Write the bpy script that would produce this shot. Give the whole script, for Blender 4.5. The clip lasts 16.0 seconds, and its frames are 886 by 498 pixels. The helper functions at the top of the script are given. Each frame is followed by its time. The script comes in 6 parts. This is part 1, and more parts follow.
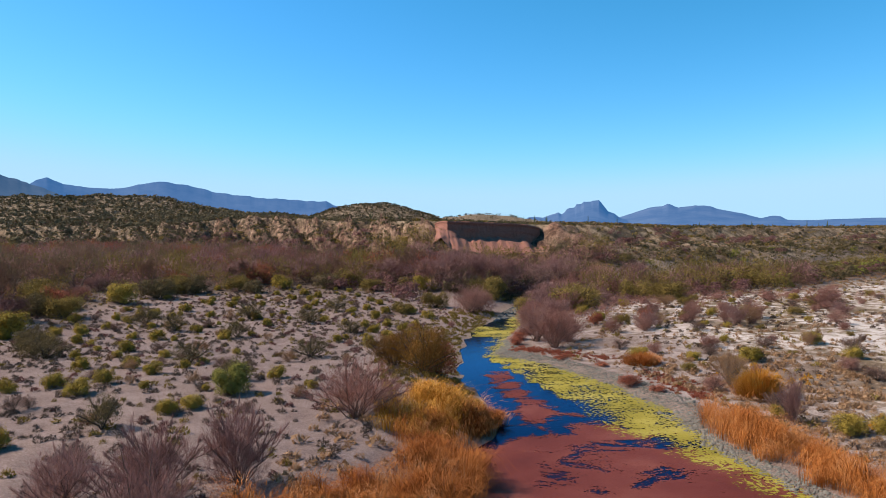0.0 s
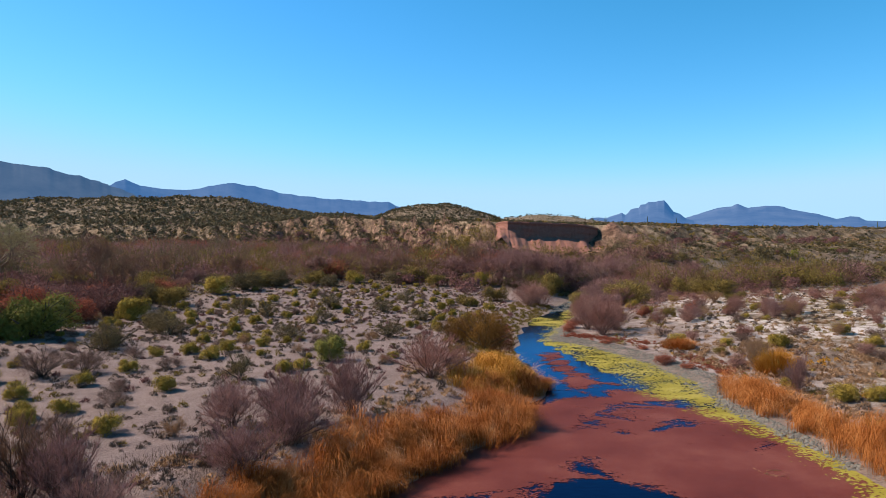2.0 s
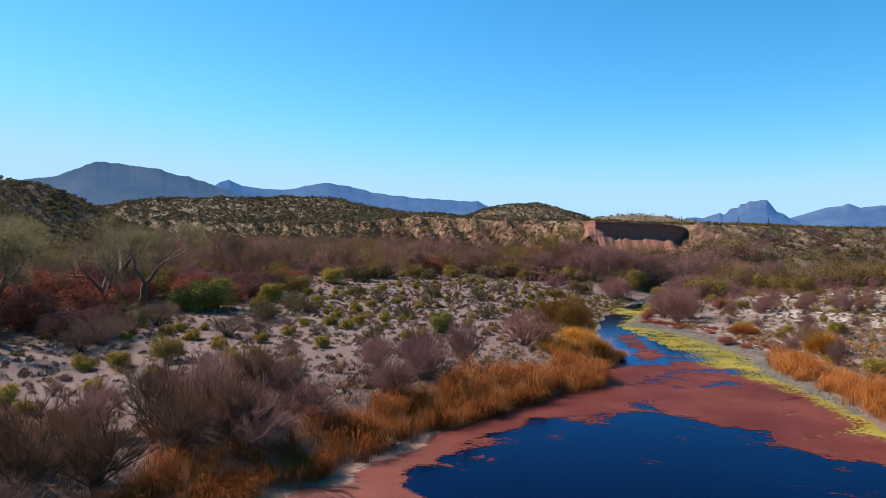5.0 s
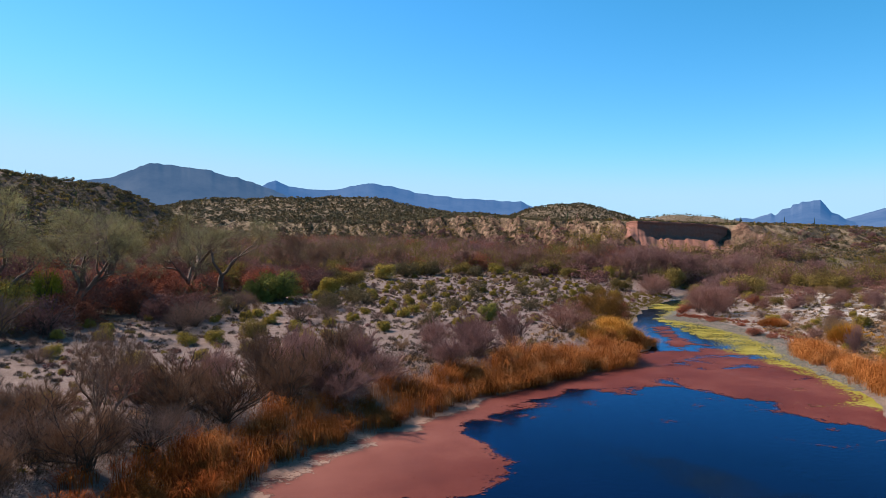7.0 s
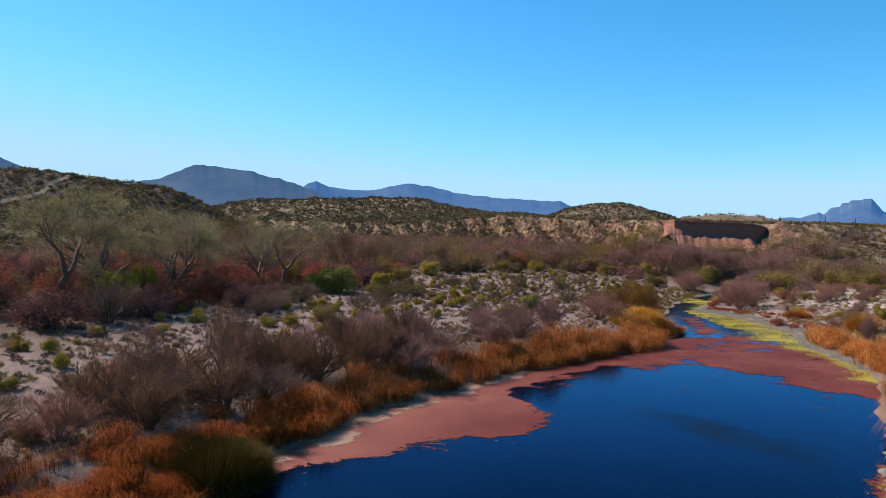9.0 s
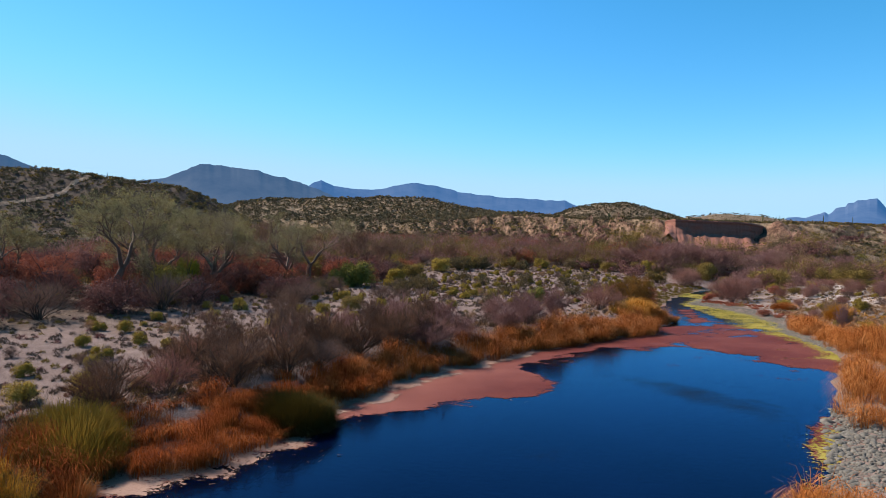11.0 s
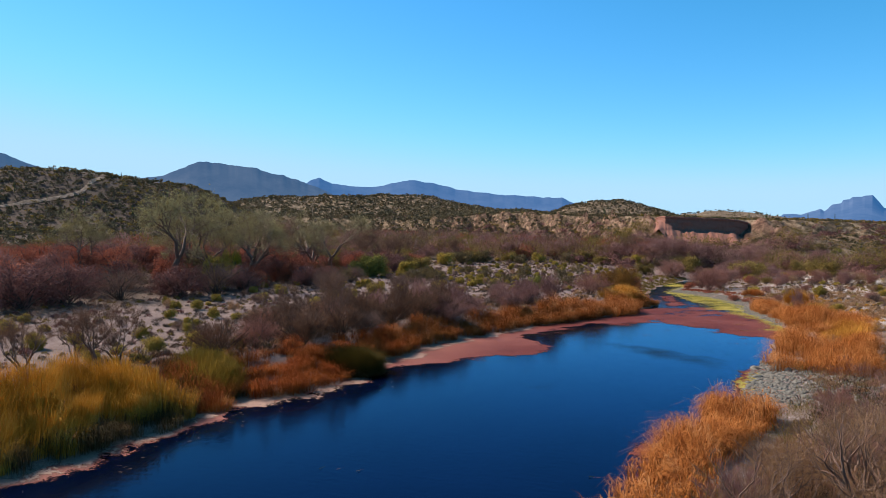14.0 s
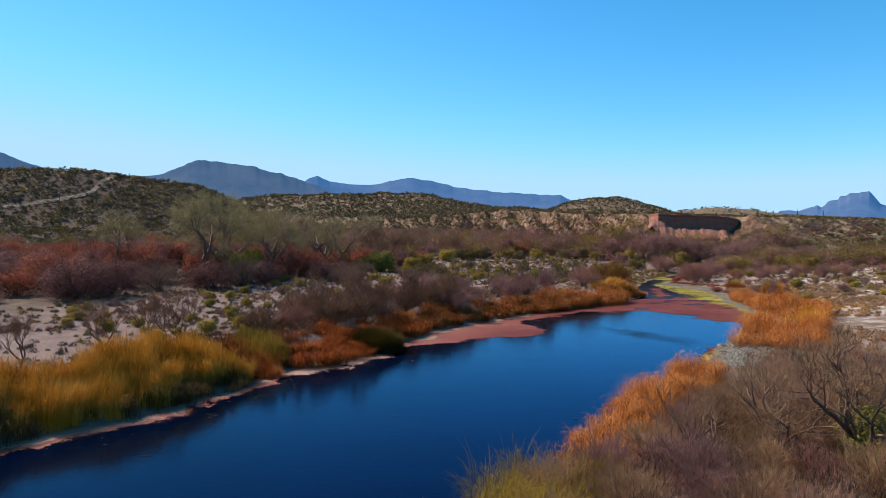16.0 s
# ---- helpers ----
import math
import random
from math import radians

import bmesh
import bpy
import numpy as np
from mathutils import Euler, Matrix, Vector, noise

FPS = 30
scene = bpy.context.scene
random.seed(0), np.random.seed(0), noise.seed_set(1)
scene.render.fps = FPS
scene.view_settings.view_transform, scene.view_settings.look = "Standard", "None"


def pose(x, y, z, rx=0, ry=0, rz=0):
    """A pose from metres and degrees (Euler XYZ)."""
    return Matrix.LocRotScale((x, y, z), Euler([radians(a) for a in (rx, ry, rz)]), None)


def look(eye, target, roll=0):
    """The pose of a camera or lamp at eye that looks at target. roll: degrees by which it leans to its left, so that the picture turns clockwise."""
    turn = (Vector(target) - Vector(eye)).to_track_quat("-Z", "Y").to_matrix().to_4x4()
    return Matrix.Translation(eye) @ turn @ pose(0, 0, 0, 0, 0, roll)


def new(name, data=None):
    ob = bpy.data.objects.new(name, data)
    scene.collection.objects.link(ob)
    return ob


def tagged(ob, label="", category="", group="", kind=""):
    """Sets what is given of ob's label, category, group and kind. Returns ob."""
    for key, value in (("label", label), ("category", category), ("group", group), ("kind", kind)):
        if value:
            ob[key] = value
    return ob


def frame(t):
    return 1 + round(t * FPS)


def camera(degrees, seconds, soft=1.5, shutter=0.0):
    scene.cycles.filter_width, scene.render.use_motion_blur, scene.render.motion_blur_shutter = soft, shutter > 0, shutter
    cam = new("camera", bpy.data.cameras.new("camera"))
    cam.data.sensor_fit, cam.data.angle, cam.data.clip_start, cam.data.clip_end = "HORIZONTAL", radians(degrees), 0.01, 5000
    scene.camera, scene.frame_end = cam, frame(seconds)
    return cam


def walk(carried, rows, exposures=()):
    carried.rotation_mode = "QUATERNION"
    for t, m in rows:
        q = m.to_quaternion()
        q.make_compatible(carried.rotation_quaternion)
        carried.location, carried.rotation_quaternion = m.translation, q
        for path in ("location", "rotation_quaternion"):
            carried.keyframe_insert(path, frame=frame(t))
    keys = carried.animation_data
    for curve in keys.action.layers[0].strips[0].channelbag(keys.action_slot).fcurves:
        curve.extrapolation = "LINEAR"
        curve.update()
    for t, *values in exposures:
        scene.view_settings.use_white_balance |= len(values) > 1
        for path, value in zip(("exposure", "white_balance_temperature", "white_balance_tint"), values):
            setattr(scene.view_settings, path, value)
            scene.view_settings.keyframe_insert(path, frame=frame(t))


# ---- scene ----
cam = camera(65.7, 16.0, soft=0.75)
PATH = [
    (0, (0.633, -2.791, 9.638), (0.734, -0.793, 9.602), -1.0),
    (0.5, (0.515, -4.806, 9.561), (0.57, -2.807, 9.528), -0.9),
    (1, (0.415, -6.737, 9.502), (0.423, -4.737, 9.469), -0.9),
    (1.5, (0.374, -8.67, 9.455), (0.339, -6.671, 9.422), -0.8),
    (2, (0.337, -10.585, 9.437), (0.261, -8.587, 9.405), -0.8),
    (2.5, (0.278, -12.467, 9.382), (0.159, -10.471, 9.352), -0.8),
    (3, (0.182, -14.287, 9.41), (0.022, -12.294, 9.378), -0.7),
    (3.5, (0.144, -15.886, 9.261), (-0.057, -13.897, 9.231), -0.4),
    (4, (0.236, -17.613, 9.247), (-0.014, -15.629, 9.216), -0.4),
    (6.5, (0.946, -25.18, 8.905), (0.521, -23.226, 8.876), -0.2),
    (7, (1.108, -26.73, 8.874), (0.653, -24.783, 8.844), -0.2),
    (7.5, (1.291, -28.301, 8.865), (0.808, -26.361, 8.834), -0.2),
    (8, (1.477, -29.895, 8.795), (0.965, -27.962, 8.765), -0.2),
    (8.5, (1.709, -31.533, 8.745), (1.161, -29.61, 8.714), -0.2),
    (9, (1.93, -33.125, 8.601), (1.367, -31.206, 8.571), -0.2),
    (11.5, (2.916, -41.171, 8.386), (2.34, -39.256, 8.353), -0.1),
    (12, (3.186, -42.955, 8.368), (2.611, -41.04, 8.333), -0.1),
    (12.5, (3.429, -44.616, 8.293), (2.855, -42.7, 8.257), -0.1),
    (13, (3.672, -46.241, 8.197), (3.1, -44.325, 8.161), -0.1),
    (13.5, (3.893, -47.865, 8.135), (3.323, -45.948, 8.096), -0.2),
    (14, (4.146, -49.456, 8.086), (3.578, -47.539, 8.046), -0.2),
    (14.5, (4.392, -51.063, 8.084), (3.826, -49.145, 8.041), -0.2),
    (15, (4.697, -52.724, 8.076), (4.132, -50.806, 8.031), -0.2),
    (15.5, (4.915, -54.344, 8.02), (4.353, -52.425, 7.975), -0.3),
    (16, (5.252, -56.091, 8.05), (4.689, -54.172, 8.003), -0.4),
]
walk(cam, [(t, look(e, g, r)) for t, e, g, r in PATH])

# ------------------------------------------------------------ world, sun, exposure
SUN_ELEV, SUN_AZ = 43.0, -76.0          # degrees; azimuth clockwise from +y
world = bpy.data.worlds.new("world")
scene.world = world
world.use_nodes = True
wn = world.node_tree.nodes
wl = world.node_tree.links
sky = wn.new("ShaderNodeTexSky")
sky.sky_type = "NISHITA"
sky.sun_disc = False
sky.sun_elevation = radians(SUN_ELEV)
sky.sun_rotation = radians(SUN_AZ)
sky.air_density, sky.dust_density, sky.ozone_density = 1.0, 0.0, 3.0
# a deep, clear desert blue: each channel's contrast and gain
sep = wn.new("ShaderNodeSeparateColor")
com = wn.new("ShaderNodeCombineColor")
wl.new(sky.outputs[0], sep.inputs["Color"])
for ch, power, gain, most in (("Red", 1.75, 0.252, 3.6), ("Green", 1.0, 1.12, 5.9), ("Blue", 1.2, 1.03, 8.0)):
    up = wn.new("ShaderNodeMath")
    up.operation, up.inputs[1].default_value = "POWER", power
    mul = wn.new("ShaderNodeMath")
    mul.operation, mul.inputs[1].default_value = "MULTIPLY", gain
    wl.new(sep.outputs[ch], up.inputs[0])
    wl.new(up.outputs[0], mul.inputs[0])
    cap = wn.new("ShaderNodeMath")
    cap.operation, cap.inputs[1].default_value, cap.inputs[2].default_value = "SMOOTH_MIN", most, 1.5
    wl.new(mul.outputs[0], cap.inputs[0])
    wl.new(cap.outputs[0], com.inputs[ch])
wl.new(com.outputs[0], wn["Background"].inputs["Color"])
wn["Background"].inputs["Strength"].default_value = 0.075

sun_data = bpy.data.lights.new("sun", "SUN")
sun_data.energy, sun_data.angle, sun_data.color = 5.0, radians(0.5), (1.0, 0.87, 0.74)
sun = new("sun", sun_data)
sun_dir = Vector((math.sin(radians(SUN_AZ)) * math.cos(radians(SUN_ELEV)),
                  math.cos(radians(SUN_AZ)) * math.cos(radians(SUN_ELEV)), math.sin(radians(SUN_ELEV))))
sun.matrix_world = look(sun_dir * 100, (0, 0, 0))
scene.view_settings.exposure = 0.8


# ------------------------------------------------------------ materials
def shader(name):
    m = bpy.data.materials.new(name)
    m.use_nodes = True
    nt = m.node_tree
    return m, nt.nodes, nt.links, nt.nodes["Principled BSDF"]


def ramp(nodes, stops):
    r = nodes.new("ShaderNodeValToRGB")
    els = r.color_ramp.elements
    while len(els) < len(stops):
        els.new(0.5)
    for e, (p, c) in zip(els, stops):
        e.position, e.color = p, (*c, 1)
    return r


def noise_node(nodes, links, scale, detail=4.0, rough=0.6, coord=None):
    n = nodes.new("ShaderNodeTexNoise")
    n.inputs["Scale"].default_value = scale
    n.inputs["Detail"].default_value = detail
    n.inputs["Roughness"].default_value = rough
    if coord is None:
        coord = nodes.new("ShaderNodeNewGeometry").outputs["Position"]
    links.new(coord, n.inputs["Vector"])
    return n


def mix_rgb(nodes, links, fac, a, b, blend="MIX"):
    m = nodes.new("ShaderNodeMix")
    m.data_type, m.blend_type = "RGBA", blend
    for sock, v in ((m.inputs[0], fac), (m.inputs[6], a), (m.inputs[7], b)):
        if isinstance(v, bpy.types.NodeSocket):
            links.new(v, sock)
        elif isinstance(v, tuple):
            sock.default_value = (*v, 1)
        else:
            sock.default_value = v
    return m.outputs[2]


def maths(nodes, links, op, a, b=0.0, clamp=False):
    m = nodes.new("ShaderNodeMath")
    m.operation, m.use_clamp = op, clamp
    for sock, v in zip(m.inputs, (a, b)):
        if isinstance(v, bpy.types.NodeSocket):
            links.new(v, sock)
        else:
            sock.default_value = v
    return m.outputs[0]


def plant_material(name, stops, light=0.35, rough=0.9, patch=0.75, freq=0.35, strand=0.26):
    """Thin dry or green plant matter: colour varies strand by strand and in broad patches; some light passes through."""
    m, n, l, p = shader(name)
    geo = n.new("ShaderNodeNewGeometry")
    info = n.new("ShaderNodeObjectInfo")
    big = noise_node(n, l, freq, 2.0, 0.5, geo.outputs["Position"])
    a = maths(n, l, "MULTIPLY", geo.outputs["Random Per Island"], strand)
    b = maths(n, l, "MULTIPLY", big.outputs["Fac"], patch)
    c = maths(n, l, "MULTIPLY", info.outputs["Random"], 0.25)
    f = maths(n, l, "ADD", maths(n, l, "ADD", a, b), c)
    f = maths(n, l, "SUBTRACT", f, strand / 2 + patch / 2 + 0.125 - 0.52, True)
    r = ramp(n, stops)
    l.new(f, r.inputs["Fac"])
    l.new(r.outputs["Color"], p.inputs["Base Color"])
    p.inputs["Roughness"].default_value = rough
    p.inputs["Specular IOR Level"].default_value = 0.06
    tr = n.new("ShaderNodeBsdfTranslucent")
    l.new(r.outputs["Color"], tr.inputs["Color"])
    mx = n.new("ShaderNodeMixShader")
    mx.inputs[0].default_value = light
    l.new(p.outputs[0], mx.inputs[1])
    l.new(tr.outputs[0], mx.inputs[2])
    l.new(mx.outputs[0], n["Material Output"].inputs["Surface"])
    return m


def bark_material(name, dark, pale):
    m, n, l, p = shader(name)
    a = noise_node(n, l, 3.0, 5.0, 0.7)
    b = noise_node(n, l, 22.0, 3.0, 0.7)
    f = maths(n, l, "ADD", maths(n, l, "MULTIPLY", a.outputs["Fac"], 0.6), maths(n, l, "MULTIPLY", b.outputs["Fac"], 0.4))
    r = ramp(n, [(0.35, dark), (0.7, pale)])
    l.new(f, r.inputs["Fac"])
    l.new(r.outputs["Color"], p.inputs["Base Color"])
    p.inputs["Roughness"].default_value = 0.9
    bp_ = n.new("ShaderNodeBump")
    bp_.inputs["Strength"].default_value, bp_.inputs["Distance"].default_value = 0.6, 0.03
    l.new(b.outputs["Fac"], bp_.inputs["Height"])
    l.new(bp_.outputs[0], p.inputs["Normal"])
    return m


M = {}
M["reed_rust"] = plant_material("reed_rust", [(0.0, (0.153, 0.039, 0.007)), (0.3, (0.320, 0.101, 0.022)), (0.65, (0.436, 0.168, 0.048)), (0.9, (0.499, 0.255, 0.119)), (1.0, (0.544, 0.336, 0.227))], 0.11, patch=1.3, freq=0.9, strand=0.5)
M["reed_brown"] = plant_material("reed_brown", [(0.0, (0.080, 0.016, 0.003)), (0.35, (0.205, 0.044, 0.008)), (0.7, (0.340, 0.088, 0.017)), (0.92, (0.450, 0.170, 0.055)), (1.0, (0.560, 0.300, 0.150))], 0.10, patch=1.3, freq=0.9, strand=0.5)
M["reed_deep"] = plant_material("reed_deep", [(0.0, (0.091, 0.021, 0.005)), (0.3, (0.216, 0.059, 0.013)), (0.65, (0.322, 0.109, 0.027)), (0.9, (0.398, 0.176, 0.069)), (1.0, (0.475, 0.260, 0.150))], 0.08, patch=1.3, freq=0.9, strand=0.5)
# near-black twigs: the shade deep under bushes, put into the colour
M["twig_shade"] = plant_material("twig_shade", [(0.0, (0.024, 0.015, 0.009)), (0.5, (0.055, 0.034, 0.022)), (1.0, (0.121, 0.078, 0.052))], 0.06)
M["reed_gold"] = plant_material("reed_gold", [(0.0, (0.218, 0.077, 0.011)), (0.4, (0.405, 0.168, 0.023)), (0.75, (0.514, 0.253, 0.045)), (1.0, (0.592, 0.357, 0.122))], 0.12, patch=1.3, freq=0.9, strand=0.5)
M["reed_olive"] = plant_material("reed_olive", [(0.0, (0.174, 0.082, 0.009)), (0.4, (0.388, 0.174, 0.017)), (0.75, (0.523, 0.251, 0.030)), (1.0, (0.600, 0.327, 0.074))], 0.12, patch=1.3, freq=0.9, strand=0.5)
# dark brown painted for shade at the tall reeds' foot; also colours dead skirts
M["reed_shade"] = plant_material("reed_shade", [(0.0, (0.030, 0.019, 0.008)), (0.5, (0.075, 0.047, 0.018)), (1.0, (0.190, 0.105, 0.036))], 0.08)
M["reed_green"] = plant_material("reed_green", [(0.0, (0.031, 0.024, 0.005)), (0.5, (0.068, 0.047, 0.009)), (1.0, (0.167, 0.090, 0.021))], 0.18)
M["grass_pale"] = plant_material("grass_pale", [(0.0, (0.096, 0.069, 0.010)), (0.5, (0.194, 0.128, 0.019)), (1.0, (0.289, 0.177, 0.035))])
M["twig_mauve"] = plant_material("twig_mauve", [(0.0, (0.094, 0.046, 0.040)), (0.4, (0.200, 0.103, 0.094)), (0.75, (0.315, 0.174, 0.153)), (1.0, (0.440, 0.272, 0.236))], 0.28)
M["twig_rose"] = plant_material("twig_rose", [(0.0, (0.127, 0.053, 0.043)), (0.45, (0.255, 0.119, 0.095)), (0.8, (0.354, 0.193, 0.153)), (1.0, (0.437, 0.288, 0.238))], 0.28)
M["twig_grey"] = plant_material("twig_grey", [(0.0, (0.081, 0.048, 0.037)), (0.45, (0.152, 0.094, 0.076)), (0.8, (0.228, 0.144, 0.117)), (1.0, (0.324, 0.218, 0.180))], 0.28)
M["twig_tan"] = plant_material("twig_tan", [(0.0, (0.149, 0.079, 0.042)), (0.5, (0.280, 0.160, 0.087)), (1.0, (0.417, 0.264, 0.154))], 0.25)
M["leaf_rust"] = plant_material("leaf_rust", [(0.0, (0.138, 0.038, 0.024)), (0.5, (0.254, 0.076, 0.046)), (1.0, (0.386, 0.144, 0.085))], 0.28)
M["leaf_lime"] = plant_material("leaf_lime", [(0.0, (0.128, 0.092, 0.019)), (0.5, (0.269, 0.190, 0.035)), (1.0, (0.468, 0.327, 0.076))], 0.21)
M["leaf_green"] = plant_material("leaf_green", [(0.0, (0.084, 0.083, 0.016)), (0.5, (0.174, 0.160, 0.037)), (1.0, (0.302, 0.244, 0.072))], 0.21)
M["leaf_olive"] = plant_material("leaf_olive", [(0.0, (0.075, 0.053, 0.016)), (0.5, (0.189, 0.131, 0.037)), (1.0, (0.330, 0.228, 0.077))], 0.28)
M["leaf_dark"] = plant_material("leaf_dark", [(0.0, (0.052, 0.041, 0.019)), (0.5, (0.113, 0.085, 0.041)), (1.0, (0.217, 0.157, 0.085))], 0.28)
M["leaf_haze"] = plant_material("leaf_haze", [(0.0, (0.117, 0.089, 0.066)), (0.45, (0.234, 0.194, 0.101)), (1.0, (0.452, 0.393, 0.157))], 0.21, freq=0.25)
M["bark_twig"] = bark_material("bark_twig", (0.061, 0.033, 0.024), (0.187, 0.106, 0.077))
M["brush_grey"] = plant_material("brush_grey", [(0.0, (0.052, 0.043, 0.024)), (0.5, (0.106, 0.083, 0.046)), (1.0, (0.180, 0.140, 0.085))], 0.12)
M["brush_green"] = plant_material("brush_green", [(0.0, (0.040, 0.035, 0.019)), (0.5, (0.078, 0.067, 0.034)), (1.0, (0.142, 0.116, 0.065))], 0.12)
M["leaf_bright"] = plant_material("leaf_bright", [(0.0, (0.106, 0.122, 0.013)), (0.5, (0.203, 0.206, 0.025)), (1.0, (0.320, 0.290, 0.042))], 0.24)
M["leaf_brown"] = plant_material("leaf_brown", [(0.0, (0.061, 0.029, 0.008)), (0.5, (0.159, 0.077, 0.019)), (1.0, (0.289, 0.145, 0.034))], 0.28)
M["twig_brown"] = plant_material("twig_brown", [(0.0, (0.050, 0.024, 0.016)), (0.4, (0.113, 0.059, 0.038)), (0.75, (0.175, 0.097, 0.062)), (1.0, (0.259, 0.158, 0.106))], 0.28)
M["twig_plum"] = plant_material("twig_plum", [(0.0, (0.052, 0.021, 0.021)), (0.4, (0.121, 0.056, 0.052)), (0.75, (0.199, 0.098, 0.089)), (1.0, (0.295, 0.160, 0.144))], 0.28)
M["bursage"] = plant_material("bursage", [(0.0, (0.048, 0.033, 0.025)), (0.5, (0.103, 0.072, 0.056)), (1.0, (0.192, 0.138, 0.110))], 0.09)
M["bark_dark"] = bark_material("bark_dark", (0.020, 0.014, 0.011), (0.068, 0.050, 0.040))
M["bark_grey"] = bark_material("bark_grey", (0.11, 0.09, 0.075), (0.32, 0.28, 0.24))
M["cactus_skin"] = plant_material("cactus_skin", [(0.0, (0.035, 0.05, 0.02)), (1.0, (0.09, 0.11, 0.05))], 0.0)


def ground_material():
    m, n, l, p = shader("ground_soil")
    geo = n.new("ShaderNodeNewGeometry")
    pos = geo.outputs["Position"]
    zone = n.new("ShaderNodeVertexColor")
    zone.layer_name = "zone"
    sep = n.new("ShaderNodeSeparateColor")
    l.new(zone.outputs["Color"], sep.inputs["Color"])
    broad = noise_node(n, l, 0.09, 4.0, 0.6, pos)
    mid = noise_node(n, l, 0.9, 5.0, 0.65, pos)
    fine = noise_node(n, l, 9.0, 4.0, 0.7, pos)
    # pale sand of the terrace
    sand = ramp(n, [(0.3, (0.108, 0.074, 0.066)), (0.5, (0.197, 0.141, 0.127)), (0.75, (0.325, 0.248, 0.232))])
    grit = noise_node(n, l, 17.0, 3.0, 0.75, pos)
    f = maths(n, l, "ADD", maths(n, l, "MULTIPLY", mid.outputs["Fac"], 0.45), maths(n, l, "MULTIPLY", fine.outputs["Fac"], 0.55))
    f = maths(n, l, "ADD", f, maths(n, l, "MULTIPLY", maths(n, l, "SUBTRACT", grit.outputs["Fac"], 0.5), 0.95))
    l.new(f, sand.inputs["Fac"])
    tint = ramp(n, [(0.35, (0.86, 0.84, 0.84)), (0.65, (1.0, 0.97, 0.93))])
    l.new(broad.outputs["Fac"], tint.inputs["Fac"])
    col = mix_rgb(n, l, 1.0, sand.outputs["Color"], tint.outputs["Color"], "MULTIPLY")
    # bleached gravel bar with dry tan grass
    bar = ramp(n, [(0.40, (0.110, 0.074, 0.042)), (0.475, (0.185, 0.132, 0.086)), (0.51, (0.285, 0.222, 0.180)), (0.555, (0.480, 0.410, 0.370))])
    g = maths(n, l, "ADD", maths(n, l, "MULTIPLY", broad.outputs["Fac"], 0.45), maths(n, l, "MULTIPLY", mid.outputs["Fac"], 0.55))
    g = maths(n, l, "ADD", g, maths(n, l, "MULTIPLY", maths(n, l, "SUBTRACT", fine.outputs["Fac"], 0.5), 0.32))
    l.new(g, bar.inputs["Fac"])
    col = mix_rgb(n, l, sep.outputs["Red"], col, bar.outputs["Color"])
    # hill soil, in coarse streaked patches
    lean = n.new("ShaderNodeMapping")
    lean.inputs["Rotation"].default_value, lean.inputs["Scale"].default_value = (0, 0, 0.45), (1.0, 0.45, 1.0)
    l.new(pos, lean.inputs["Vector"])
    rock = noise_node(n, l, 0.55, 6.0, 0.72, lean.outputs["Vector"])
    h = maths(n, l, "ADD", maths(n, l, "MULTIPLY", rock.outputs["Fac"], 0.75), maths(n, l, "MULTIPLY", f, 0.25))
    hill = ramp(n, [(0.40, (0.045, 0.031, 0.019)), (0.50, (0.125, 0.086, 0.053)), (0.60, (0.265, 0.193, 0.128))])
    l.new(h, hill.inputs["Fac"])
    col = mix_rgb(n, l, sep.outputs["Blue"], col, hill.outputs["Color"])
    # brown leaf litter under the wood
    leafy = n.new("ShaderNodeAttribute")
    leafy.attribute_name = "litter"
    mould = ramp(n, [(0.35, (0.036, 0.023, 0.017)), (0.55, (0.075, 0.048, 0.036)), (0.75, (0.135, 0.093, 0.072))])
    l.new(f, mould.inputs["Fac"])
    col = mix_rgb(n, l, leafy.outputs["Fac"], col, mould.outputs["Color"])
    # red earth on steep cuts
    red = ramp(n, [(0.40, (0.035, 0.017, 0.012)), (0.50, (0.105, 0.050, 0.034)), (0.60, (0.250, 0.140, 0.098))])
    l.new(h, red.inputs["Fac"])
    col = mix_rgb(n, l, sep.outputs["Green"], col, red.outputs["Color"])
    # wet mud at the waterline
    mud = ramp(n, [(0.35, (0.114, 0.078, 0.059)), (0.7, (0.269, 0.197, 0.158))])
    l.new(f, mud.inputs["Fac"])
    col = mix_rgb(n, l, zone.outputs["Alpha"], col, mud.outputs["Color"])
    l.new(col, p.inputs["Base Color"])
    p.inputs["Roughness"].default_value = 0.95
    p.inputs["Specular IOR Level"].default_value = 0.15
    bump = n.new("ShaderNodeBump")
    bump.inputs["Strength"].default_value, bump.inputs["Distance"].default_value = 0.7, 0.12
    l.new(f, bump.inputs["Height"])
    l.new(bump.outputs[0], p.inputs["Normal"])
    return m


